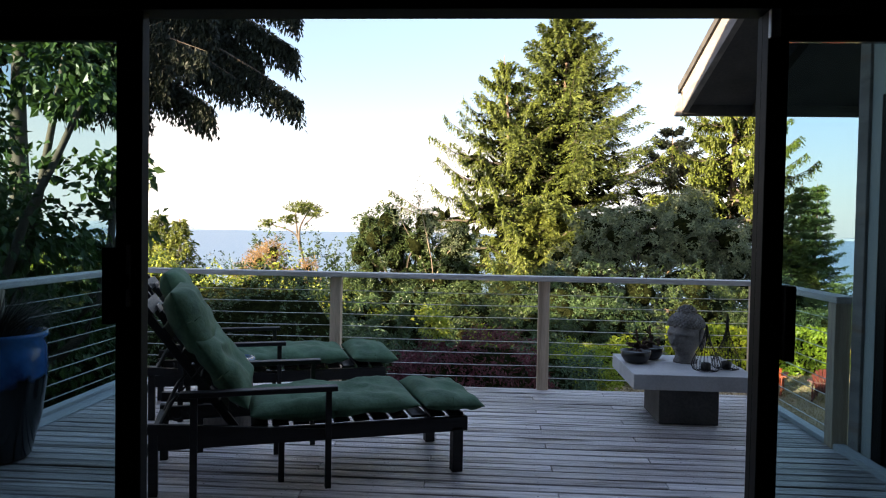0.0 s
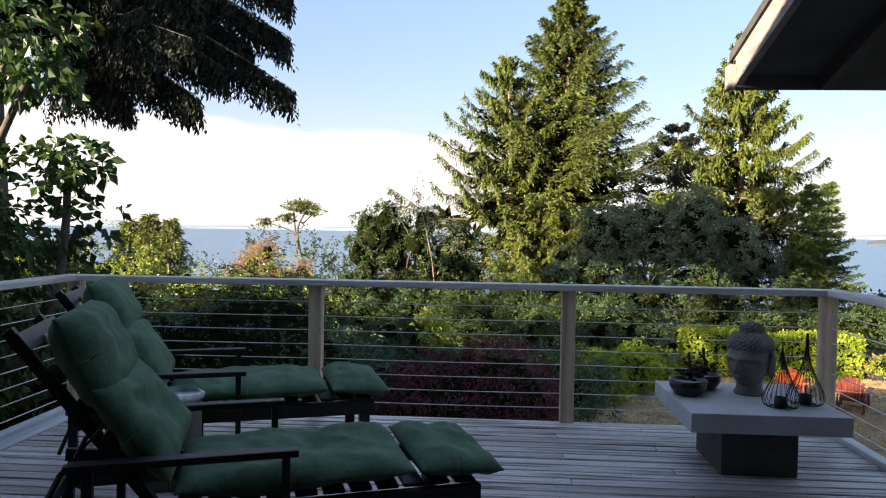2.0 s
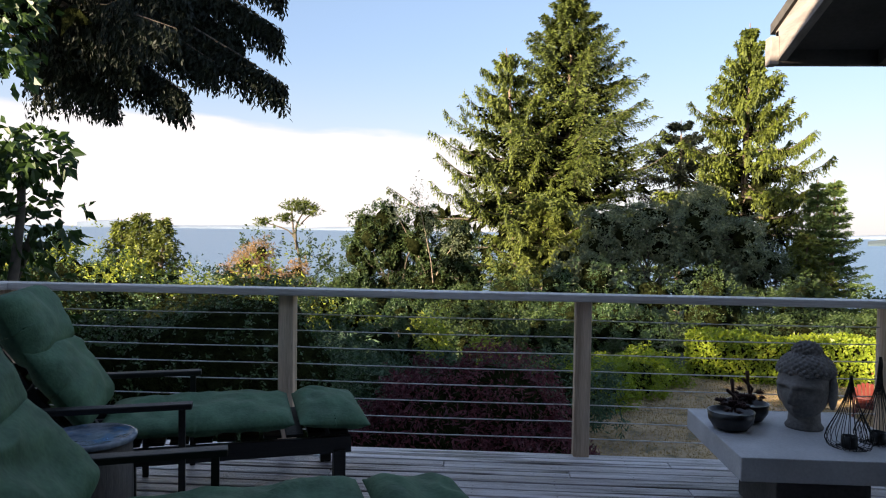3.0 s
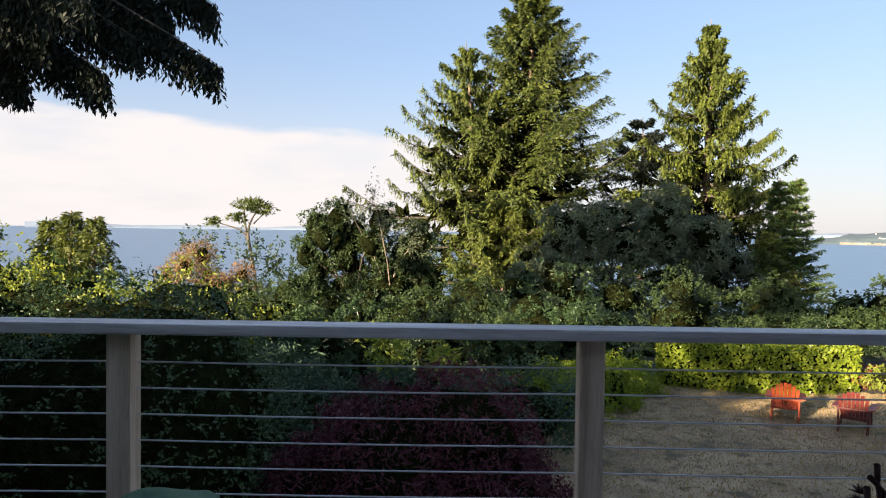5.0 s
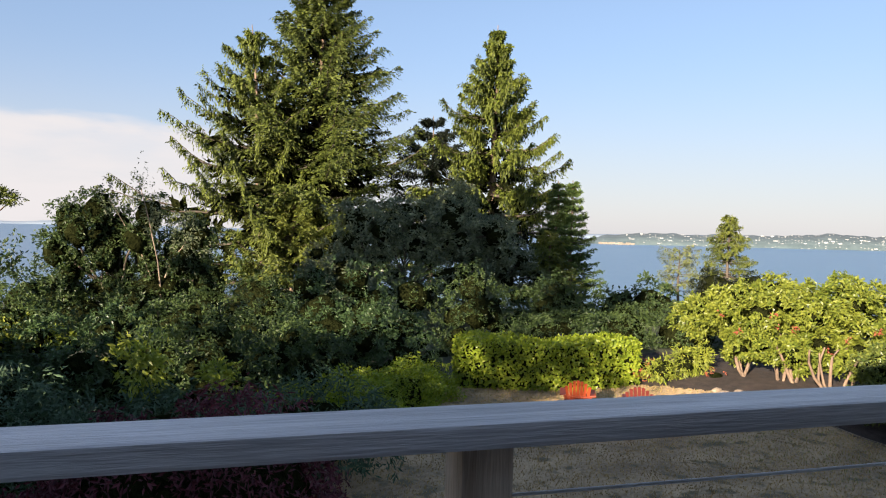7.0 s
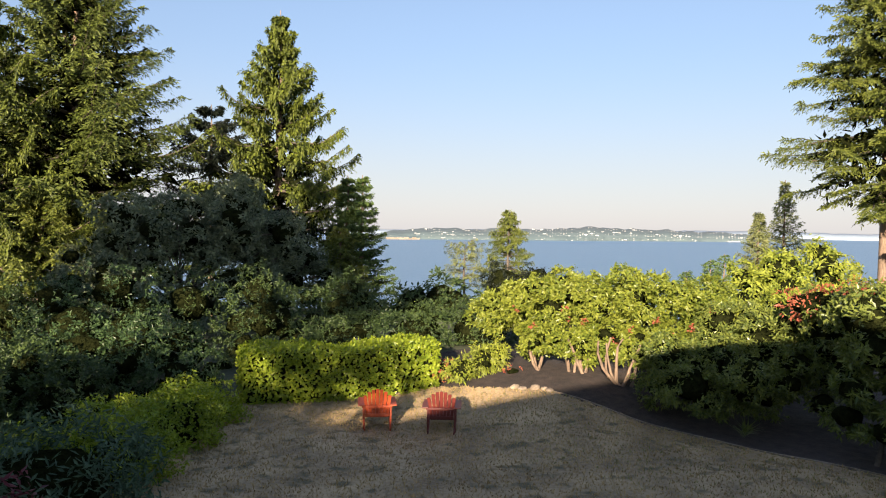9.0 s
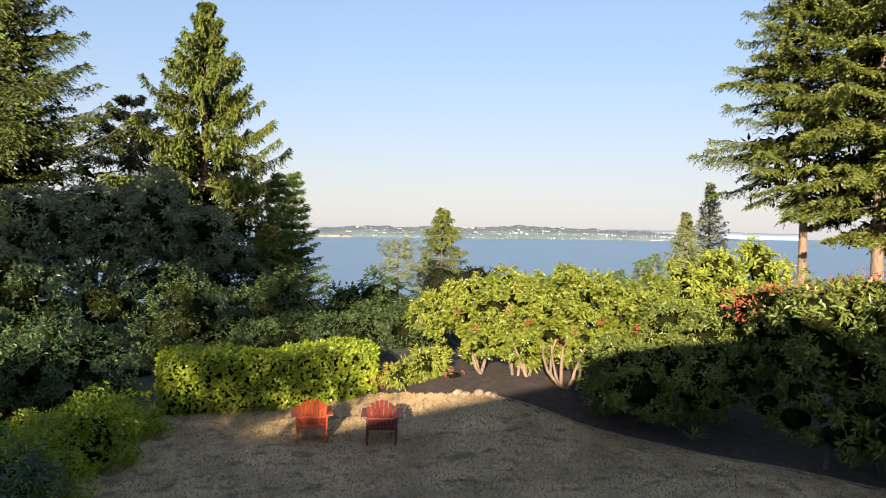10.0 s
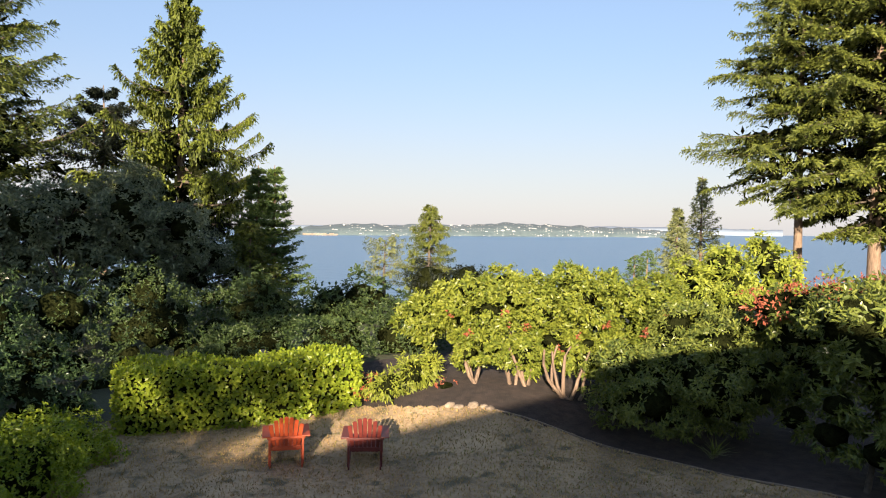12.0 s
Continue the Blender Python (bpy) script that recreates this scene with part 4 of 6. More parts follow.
def hedge(name, a, b, depth, top_a, top_b, leaf, label, n, size, whorl=0, low=None):
    """A clipped hedge between two ground points, its top height going from top_a to top_b."""
    a, b = np.array(a, float), np.array(b, float)
    L = np.linalg.norm(b - a)
    u = np.append((b - a) / L, 0)
    v = np.array([-u[1], u[0], 0])
    s, c = rng.random(n), rng.random(n)
    face = rng.choice(5, n, p=[0.34, 0.34, 0.20, 0.06, 0.06])
    lum = 0.06 * np.sin(s * L * 2.1) + 0.05 * np.sin(s * L * 5.3 + c * 7)
    along = np.where(face == 3, 0, np.where(face == 4, 1, s)) * L
    across = np.where(face == 1, (c - 0.5), np.where(face == 0, -0.5, np.where(face == 2, 0.5, c - 0.5))) * (depth + lum)
    gx_, gy_ = a[0] + u[0] * along + v[0] * across, a[1] + u[1] * along + v[1] * across
    g0 = ground_z(gx_, gy_)
    top = top_a + (top_b - top_a) * along / L + lum
    up = np.where(face == 1, 1.0, rng.random(n))
    Z = g0 + (top - g0) * up
    N = np.where((face == 1)[:, None], np.array([0, 0, 1.0]), np.where((face == 0)[:, None], -v, np.where((face == 2)[:, None], v, np.where((face == 3)[:, None], -u, u))))
    P = np.stack([gx_, gy_, Z], -1) - N * (rng.random(n) ** 1.5 * 0.12)[:, None]
    round_ = ((up > 0.85) & (face != 1))[:, None]
    N = unit(np.where(round_, N + np.array([0, 0, 0.7]), N))
    if whorl:
        idx = np.repeat(np.arange(n), whorl)
        D = unit(N[idx] * 0.6 + rng.normal(0, 0.75, (len(idx), 3)))
        V, F = leaves(P[idx], D, N[idx], size[0] * rng.uniform(0.6, 1.15, len(idx)), size[1] * rng.uniform(0.8, 1.2, len(idx)), 0.12)
    else:
        D = unit(N * 0.5 + rng.normal(0, 0.7, N.shape))
        V, F = leaves(P, D, N + rng.normal(0, 0.4, N.shape), size[0] * rng.uniform(0.6, 1.2, n), size[1] * rng.uniform(0.7, 1.2, n))
    t = empty(name, pose(0, 0, 0), label, "hedge")
    put("foliage", np_mesh("foliage", V, F, leaf), t)
    # near-black block inside the hedge, standing for its inner shade
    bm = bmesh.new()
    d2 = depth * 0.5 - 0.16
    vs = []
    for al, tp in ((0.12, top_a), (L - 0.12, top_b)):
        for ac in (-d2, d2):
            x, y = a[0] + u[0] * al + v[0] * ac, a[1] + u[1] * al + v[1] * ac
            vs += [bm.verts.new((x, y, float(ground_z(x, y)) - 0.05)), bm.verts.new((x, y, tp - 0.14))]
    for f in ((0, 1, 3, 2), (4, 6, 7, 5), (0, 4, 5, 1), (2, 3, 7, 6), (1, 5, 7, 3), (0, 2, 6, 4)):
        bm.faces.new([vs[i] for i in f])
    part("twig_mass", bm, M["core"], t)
    return t


# ---- trees ----
conifer("fir_tree", (5.6, 50), 18.2, "tall dense fir with sunlit yellow-green boughs", M["fir"], M["bark"], 7.6, -1.5, 230, 0.20, 0.26, 0.30, 110, 6, 0.26, 0.085, 0.42, profile=0.95, twig_len=0.22, taper=1.5, gap=0.05)
conifer("spruce_tree", (2.0, 48.5), 13.2, "tall spruce with long drooping boughs hung with branchlets", M["spruce"], M["bark"], 7.2, -3.0, 92, 0.20, 0.34, 0.3, 120, 6, 0.22, 0.07, 0.30, lopsided=(-0.14, 0), profile=0.9, twig_len=0.10, lean=(-0.8, 0), layer=12, curtain=0.95, mix=0.7, taper=1.4)
conifer("spruce_tree", (16.1, 46.4), 14.2, "slender spruce with hanging sunlit boughs and a bare lower trunk", M["spruce"], M["bark"], 5.5, 0.6, 120, 0.44, 0.50, 0.5, 120, 6, 0.24, 0.09, 0.34, profile=1.0, twig_len=0.13, layer=13, taper=1.25, curtain=0.8, mix=0.55)
# its shade is in the near-black needle colour
conifer("spruce_tree", (12.9, 49.5), 8.7, "spruce coloured dark for the shade of a taller one", M["spruce_dark"], M["bark"], 4.0, 0.6, 70, 0.3, 0.35, 0.4, 60, 6, 0.30, 0.085, 0.22, profile=0.8, layer=9)
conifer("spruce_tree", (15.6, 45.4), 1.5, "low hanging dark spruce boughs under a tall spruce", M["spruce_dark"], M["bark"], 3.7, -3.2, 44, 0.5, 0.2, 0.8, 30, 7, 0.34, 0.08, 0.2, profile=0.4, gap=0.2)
conifer("noble_fir", (18.75, 40.7), 4.2, "neat layered dark green fir", M["noble"], M["bark"], 1.7, -4.5, 150, 0.10, 0.16, 0.1, 30, 6, 0.2, 0.065, 0.16, profile=1.0, layer=19)
conifer("noble_fir", (18.1, 41.2), 4.2, "neat layered fir with pale sunlit tiers", M["noble"], M["bark"], 1.7, -4.5, 150, 0.10, 0.16, 0.1, 30, 6, 0.2, 0.065, 0.16, profile=1.0, layer=19)
conifer("fir_tree", (16.9, 39.6), 1.3, "smaller sunlit yellow-green fir", M["hemlock"], M["bark"], 2.2, -4.5, 110, 0.25, 0.2, 0.3, 26, 6, 0.24, 0.07, 0.16)
WEEP_TIPS = [(-6.6, 16.9, 4.2), (-8.4, 17.2, 4.3), (-5.6, 17.6, 5.6), (-4.75, 17.9, 6.9), (-4.7, 17.6, 5.8), (-4.45, 17.1, 4.45), (-6.3, 16.2, 6.2), (-6.0, 17.0, 4.9), (-7.6, 16.6, 5.0), (-8.2, 16.2, 6.6)]
# backlit, shaded look of this spruce comes from its near-black needle colour
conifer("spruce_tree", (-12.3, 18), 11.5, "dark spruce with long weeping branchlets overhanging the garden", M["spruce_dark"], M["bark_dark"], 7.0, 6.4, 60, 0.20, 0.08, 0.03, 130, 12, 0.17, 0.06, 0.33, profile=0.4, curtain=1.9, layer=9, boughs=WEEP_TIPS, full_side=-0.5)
# unseen trees added behind the house to shade the deck side of the garden
conifer("hemlock_tree", (-20.2, -3.2), 13.0, "unseen hemlock added beside the house to cast shade", M["hemlock"], M["bark"], 2.5, 2.0, 60, 0.28, 0.1, 0.35, 24, 5, 0.5, 0.2, 0.3, profile=0.4, gap=0.6)
conifer("hemlock_tree", (-23.5, 3.6), 19.0, "unseen hemlock added beside the house to cast shade", M["hemlock"], M["bark"], 4.2, 8.5, 80, 0.28, 0.1, 0.35, 26, 5, 0.5, 0.2, 0.35, profile=0.4)
conifer("hemlock_tree", (53.2, 24.4), 24.0, "tall hemlock with broad layered sunlit boughs", M["hemlock"], M["bark"], 7.2, 1.6, 175, 0.42, 0.10, 0.35, 120, 7, 0.32, 0.10, 0.45, profile=0.5, twig_len=0.27, layer=19)
conifer("hemlock_tree", (52.6, 29.0), 21.0, "tall hemlock with open shaggy boughs", M["hemlock"], M["bark"], 6.6, 4.0, 110, 0.36, 0.12, 0.5, 90, 7, 0.30, 0.09, 0.35, profile=0.45, twig_len=0.24, gap=0.1, layer=14)
conifer("hemlock_tree", (57, 20.5), 25.0, "tall hemlock standing behind others", M["hemlock"], M["bark"], 8.0, 2.0, 110, 0.28, 0.1, 0.35, 40, 6, 0.45, 0.16, 0.4, profile=0.5, twig_len=0.25)
conifer("young_cedar", (59.7, 40.3), 6.0, "airy pale young conifer", M["young"], M["bark"], 4.9, -7, 130, 0.2, 0.35, 0.35, 20, 7, 0.30, 0.07, 0.18, profile=1.2, taper=1.0)
conifer("young_cedar", (57.0, 41.0), 3.2, "airy pale young conifer with a thin tip", M["young"], M["bark"], 4.9, -7, 120, 0.2, 0.35, 0.35, 22, 7, 0.34, 0.08, 0.16, profile=1.3, taper=1.0)
conifer("ragged_spruce", (45.6, 60.9), 3.4, "ragged weathered spruce top above the shrubs", M["hemlock"], M["bark_dark"], 2.8, -6, 120, 0.45, 0.1, 0.7, 28, 7, 0.3, 0.085, 0.2, profile=0.6, gap=0.1)
conifer("ragged_spruce", (40.4, 61.2), 0.2, "small windswept spruce top", M["young"], M["bark_dark"], 2.0, -4, 46, 0.2, 0.1, 0.6, 18, 6, 0.3, 0.07, 0.15, profile=0.15, gap=0.2)
conifer("small_fir", (37.5, 33.5), -1.1, "tip of a small dark fir behind the shrubs", M["noble"], M["bark"], 0.9, -4, 40, 0.2, 0.2, 0.2, 14, 6, 0.2, 0.06, 0.08)
conifer("small_fir", (42, 35), -0.5, "tip of a small dark fir behind the shrubs", M["noble"], M["bark"], 1.1, -4, 40, 0.2, 0.2, 0.2, 14, 6, 0.2, 0.06, 0.08)
conifer("small_fir", (45, 36), -0.2, "tip of a small dark fir behind the shrubs", M["noble"], M["bark"], 1.1, -4, 40, 0.2, 0.2, 0.2, 14, 6, 0.2, 0.06, 0.08)
for x, y, z in ((-13.2, 27.9, 1.7), (-12.1, 27.4, 1.5), (-14.3, 28.5, 1.4)):
    conifer("young_cedar", (x, y), z, "young conifer with drooping tips beside the hedge", M["hemlock"], M["bark"], 1.9, -4, 90, 0.18, 0.3, 0.4, 24, 7, 0.20, 0.055, 0.12, profile=1.0, taper=1.05)

conifer("young_spruce", (3.6, 45.5), 3.0, "young spruce with bright yellow-green drooping boughs", M["hemlock"], M["bark"], 3.8, -6.5, 110, 0.3, 0.3, 0.5, 44, 7, 0.26, 0.08, 0.15, profile=0.6)
# umbrella-shaped pine on the skyline
shrub("umbrella_pine", [(-16.0, 61, 3.0, 1.5, 1.4, 0.45), (-14.9, 61, 2.6, 1.0, 1.0, 0.4), (-17.2, 61.2, 1.9, 0.9, 0.9, 0.3), (-19.2, 61, 1.6, 0.8, 0.8, 0.25)], "flat-topped pine on bare limbs against the sky", M["fir"], 2600, (0.34, 0.07), "pine",
      stems=[((-16.3, 61, -8), (-16.2, 61, 0.2), 0.2), ((-16.2, 61, 0.0), (-15.4, 61, 2.6), 0.12), ((-16.2, 61, 0.0), (-16.6, 61, 2.8), 0.12), ((-16.2, 61, -0.8), (-19.0, 61, 1.5), 0.09), ((-15.8, 61, 1.4), (-14.6, 61, 2.5), 0.07)], core=False, shell=0.9)


def broadleaf(name, base, lobes, label, leaf, n, size, category="tree", mat="bark_dark", r=0.1, **kw):
    bz = float(ground_z(*base)) - 0.1
    stems = []
    hub = np.array([base[0], base[1], bz + 0.35 * (lobes[0][2] - bz)])
    stems.append(((base[0], base[1], bz), hub, r))
    for lb in lobes:
        stems.append((hub, (lb[0], lb[1], lb[2]), r * 0.6))
    return shrub(name, lobes, label, leaf, n, size, category, stems=stems, mat_stem=mat, **kw)


# big-leaved dogwood by the deck
dog_lobes = [(-5.9, 7.6, 3.1, 1.2, 1.2, 0.8), (-4.5, 7.4, 3.1, 0.8, 0.8, 0.5), (-5.0, 7.2, 1.1, 1.3, 1.2, 0.9), (-4.0, 7.5, 1.85, 0.55, 0.5, 0.32), (-3.95, 7.6, 1.25, 0.6, 0.5, 0.28), (-6.8, 8.0, 1.6, 1.6, 1.5, 1.7), (-5.2, 8.0, 0.1, 1.3, 1.2, 0.9), (-4.0, 6.9, 2.55, 0.5, 0.5, 0.3)]
broadleaf("dogwood_tree", (-5.6, 7.9), dog_lobes, "broad-leaved dogwood with drooping leaves beside the deck", M["dogwood"], 11000, (0.135, 0.085), r=0.12, core=False, shell=0.8, droop=0.8, jitter=0.5)

# dark clipped hedge below the deck; its sunlit far top is coloured yellow-green
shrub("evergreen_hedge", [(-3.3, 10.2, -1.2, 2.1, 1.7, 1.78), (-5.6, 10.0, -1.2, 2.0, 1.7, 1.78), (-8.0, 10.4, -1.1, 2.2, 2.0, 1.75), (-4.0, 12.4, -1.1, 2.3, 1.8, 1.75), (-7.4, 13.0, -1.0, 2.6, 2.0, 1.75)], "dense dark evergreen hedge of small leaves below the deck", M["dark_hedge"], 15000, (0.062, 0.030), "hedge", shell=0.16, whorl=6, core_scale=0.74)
shrub("sunlit_hedge_top", [(-5.0, 15.8, -1.2, 2.0, 1.5, 1.70), (-6.9, 15.8, -1.1, 2.2, 1.6, 1.80), (-9.2, 16.2, -1.1, 2.4, 1.8, 1.95), (-12.2, 17.0, -1.1, 2.6, 2.0, 2.2)], "hedge top coloured yellow-green for the sun it catches", M["lime"], 5000, (0.10, 0.05), "hedge", shell=0.2, whorl=6, core_scale=0.75)

# left skyline
shrub("garden_tree", clumps([(-16.5, 27, -0.7, 2.0, 2.0, 1.7), (-13.6, 26, -1.2, 1.8, 1.6, 1.4), (-18, 25, -0.2, 2, 2, 2.0)], 8, 0.42, 5), "round green garden tree in evening sun", M["dogwood"], 2600, (0.16, 0.08), "tree", whorl=6)
shrub("smoke_bush", clumps([(-7.9, 25, -0.55, 1.15, 1.0, 1.25), (-6.6, 25, -1.0, 1.25, 1.0, 1.15), (-5.9, 24.2, -1.5, 0.9, 0.8, 0.8)], 9, 0.38, 7), "feathery peach-coloured smoke bush", M["smoke"], 17000, (0.13, 0.03), "bush", shell=0.9, droop=-0.25, jitter=1.2, core_scale=0.4)
shrub("tall_shrub", [(-8.2, 27, 0.2, 0.9, 0.8, 1.3), (-6.6, 27, 0.2, 0.6, 0.6, 1.2), (-5.8, 27.3, -0.2, 0.9, 0.8, 1.0)], "loose dark-leaved shrub rising behind a smoke bush", M["shrub"], 1700, (0.14, 0.07), core=False, shell=0.95)
broadleaf("leafy_tree", (-3.4, 31), clumps([(-4.6, 31, 0.3, 1.3, 1.2, 1.8), (-3.0, 31, 0.2, 1.4, 1.3, 1.8), (-1.4, 31, -0.4, 1.5, 1.4, 1.7), (-5.4, 31, -1.6, 1.2, 1.2, 1.5), (-2.8, 30.4, -1.8, 2.4, 1.5, 1.5)], 7, 0.48, 91), "dark green leafy tree against the sky", M["shrub"], 8500, (0.14, 0.06), shell=0.55, whorl=6, core_scale=0.6)
broadleaf("birch_tree", (-2.0, 30), [(-2.7, 30, 2.5, 0.25, 0.25, 1.2), (-2.2, 30, 1.4, 0.45, 0.4, 1.2), (-3.6, 30, 1.9, 0.3, 0.3, 0.7), (-1.2, 30, 0.6, 0.7, 0.6, 1.2)], "slim wispy tree with fine leaves", M["silver"], 1700, (0.11, 0.045), mat="bark_pale", r=0.05, core=False, shell=0.95)
willow_lobes = [(7.0, 36, 0.6, 2.6, 2.0, 2.2), (9.6, 36, 1.0, 2.4, 2.0, 2.4), (11.8, 36.5, 0.4, 2.2, 2.0, 2.2), (9.0, 35, -1.8, 4.0, 2.2, 1.9), (5.0, 36, -1.0, 2.0, 1.8, 1.8)]
broadleaf("willow_tree", (8.0, 36), clumps(willow_lobes, 8, 0.42, 21), "broad grey-green shrubby tree in shade", M["silver"], 9500, (0.22, 0.085), shell=0.5, whorl=6, core_scale=0.42)
broadleaf("leafy_tree", (13.8, 40), clumps([(13.0, 39, 0.2, 2.0, 1.8, 2.0), (14.6, 39.6, -0.9, 2.0, 1.8, 1.8), (11.6, 40, 2.0, 1.5, 1.3, 1.7)], 8, 0.42, 23), "grey-green leafy tree between tall conifers", M["silver"], 4200, (0.2, 0.075), shell=0.6, whorl=6, core_scale=0.42)
broadleaf("vine_maple", (16.8, 31), [(16.2, 31, -2.2, 1.4, 1.2, 1.4), (17.8, 31, -2.0, 1.5, 1.3, 1.5), (19.2, 31.4, -2.6, 1.4, 1.3, 1.2)], "green large-leaved shrub at the garden's edge", M["shrub"], 1100, (0.2, 0.11), shell=0.5, core_scale=0.6, whorl=5)
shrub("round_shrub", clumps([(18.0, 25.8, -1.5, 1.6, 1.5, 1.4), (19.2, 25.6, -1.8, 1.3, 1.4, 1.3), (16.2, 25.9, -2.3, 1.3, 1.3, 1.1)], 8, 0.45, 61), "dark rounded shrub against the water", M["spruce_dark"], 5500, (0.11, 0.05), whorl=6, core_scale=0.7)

shrub("tall_shrub", [(-1.2, 41, -2.4, 2.4, 1.8, 2.6), (1.6, 41, -2.8, 2.4, 1.8, 2.3), (5.6, 41, -3.0, 2.6, 1.8, 2.4), (-4.2, 40, -3.0, 2.4, 1.8, 2.4)], "dark shrubs filling the slope between the trees", M["shrub"], 3600, (0.17, 0.07), whorl=6, shell=0.5)
# middle ground undergrowth in front of the trees
under = [(-4.6, 20, -2.2, 1.9, 1.4, 1.5), (-2.4, 19, -2.2, 1.8, 1.4, 1.5), (-0.4, 18.2, -2.1, 1.7, 1.3, 1.35), (1.2, 20.5, -2.2, 1.9, 1.5, 1.4), (3.4, 22, -2.2, 1.9, 1.5, 1.4), (-5.0, 23.5, -2.2, 2, 1.6, 1.9), (-1.0, 24, -2.3, 2.6, 1.8, 1.9), (3, 26, -2.4, 3, 2, 2.3), (7.4, 27, -2.5, 2.8, 2, 2.3), (11.5, 29, -2.6, 2.8, 2, 2.0)]
# the shade over this undergrowth is partly in the leaf colours
unames = [("shrub", "mixed green undergrowth shrub"), ("dark_hedge", "green shrub coloured dark for shade"), ("shrub", "leafy shrub coloured dark for shade")]
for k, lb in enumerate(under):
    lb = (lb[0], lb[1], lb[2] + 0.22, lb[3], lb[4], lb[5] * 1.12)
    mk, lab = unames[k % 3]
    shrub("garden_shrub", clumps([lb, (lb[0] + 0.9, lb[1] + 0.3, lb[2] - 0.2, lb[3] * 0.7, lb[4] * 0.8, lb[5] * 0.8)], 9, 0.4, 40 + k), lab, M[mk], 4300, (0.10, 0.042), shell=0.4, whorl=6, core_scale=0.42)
shrub("ground_juniper", [(-2.2, 13.6, -1.9, 1.8, 1.2, 1.0), (-0.4, 14.6, -1.95, 1.9, 1.2, 0.95), (1.3, 15.2, -2.0, 1.7, 1.2, 0.9), (-3.2, 15.8, -1.9, 1.8, 1.3, 1.1)], "spreading blue-green juniper in shade", M["juniper"], 4200, (0.16, 0.035), "juniper", shell=0.3, whorl=6, droop=0.5)
shrub("golden_shrub", [(-0.85, 14.8, -0.75, 0.4, 0.4, 0.5), (0.2, 15.6, -1.15, 0.3, 0.3, 0.3)], "small yellow-green shrub catching the sun", M["lime"], 900, (0.12, 0.05), core=False, shell=0.9)
shrub("pale_shrub", [(-3.9, 19.6, -0.95, 0.6, 0.5, 0.35), (-3.0, 19.4, -1.1, 0.5, 0.5, 0.3), (-5.0, 20.2, -0.8, 0.5, 0.5, 0.3)], "pale cream-flowering shrub tops", M["lime"], 1500, (0.08, 0.05), core=False, shell=0.9)
shrub("cutleaf_maple", [(-0.1, 10.9, -1.75, 1.55, 1.3, 1.38), (0.7, 10.6, -2.0, 1.1, 1.1, 1.0), (-1.0, 10.8, -2.0, 1.0, 1.1, 1.05)], "low domed maroon cut-leaf maple", M["maple_red"], 11000, (0.10, 0.026), "maple", shell=0.2, droop=0.8, whorl=6, core_scale=0.8)

# ---- hedges and shrubs round the lawn ----
hedge("laurel_hedge", (5.9, 21.6), (9.95, 19.65), 1.3, -1.57, -1.44, M["laurel"], "clipped bright yellow-green hedge behind the lawn", 6500, (0.10, 0.055), 2)
shrub("low_hedge", [(1.2, 16.2, -2.3, 1.0, 0.8, 0.85), (2.4, 17.2, -2.3, 1.1, 0.8, 0.85), (3.6, 18.6, -2.35, 1.1, 0.8, 0.8), (4.5, 19.7, -2.45, 0.9, 0.7, 0.7)], "loose low green hedge bordering the lawn", M["laurel"], 8500, (0.075, 0.036), "hedge", shell=0.4, whorl=6)

canopy = [(12.1, 19.4, -0.75, 1.0, 0.9, 0.72), (12.9, 18.6, -0.55, 1.1, 1.0, 0.82), (13.8, 17.6, -0.5, 1.1, 1.0, 0.85), (14.8, 16.9, -0.55, 1.1, 1.0, 0.82), (12.4, 18.5, -1.42, 0.95, 0.75, 0.55), (13.3, 17.5, -1.45, 0.95, 0.75, 0.55), (14.3, 16.6, -1.5, 0.95, 0.75, 0.6), (15.8, 16.4, -0.75, 1.0, 0.9, 0.75)]
stems = []
for x, y in ((12.0, 18.3), (12.55, 17.7), (12.75, 17.55), (13.15, 16.75), (13.3, 16.6)):
    z0 = float(ground_z(x, y)) - 0.05
    for k in range(3):
        stems.append(((x + rng.normal(0, 0.04), y + rng.normal(0, 0.04), z0), (x + rng.normal(0.1, 0.4), y + rng.normal(0.3, 0.3), -1.15 + rng.normal(0, 0.1)), 0.045))
shrub("rhododendron", clumps(canopy, 7, 0.50, 71), "sunlit rhododendron canopy raised on crooked bare stems", M["rhodo"], 13500, (0.12, 0.056), "rhododendron", whorl=7, stems=stems, mat_stem="bark", droop=0.25, shell=0.4, core_scale=0.42)
red_pts = [(11.6 + 0.33 * k + rng.normal(0, 0.1), 18.6 - 0.30 * k + rng.normal(0, 0.1), -0.85 + rng.normal(0, 0.22), 0.09, 0.09, 0.09) for k in range(11)]
shrub("red_flower_clusters", red_pts, "small orange-red seed heads among the leaves", M["red_tip"], 420, (0.07, 0.03), "flowers", core=False, shell=0.9)
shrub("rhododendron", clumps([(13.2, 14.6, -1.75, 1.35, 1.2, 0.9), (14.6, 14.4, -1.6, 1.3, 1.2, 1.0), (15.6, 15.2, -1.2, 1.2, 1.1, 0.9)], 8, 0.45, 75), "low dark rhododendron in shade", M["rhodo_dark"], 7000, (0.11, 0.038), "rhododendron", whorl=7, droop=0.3)
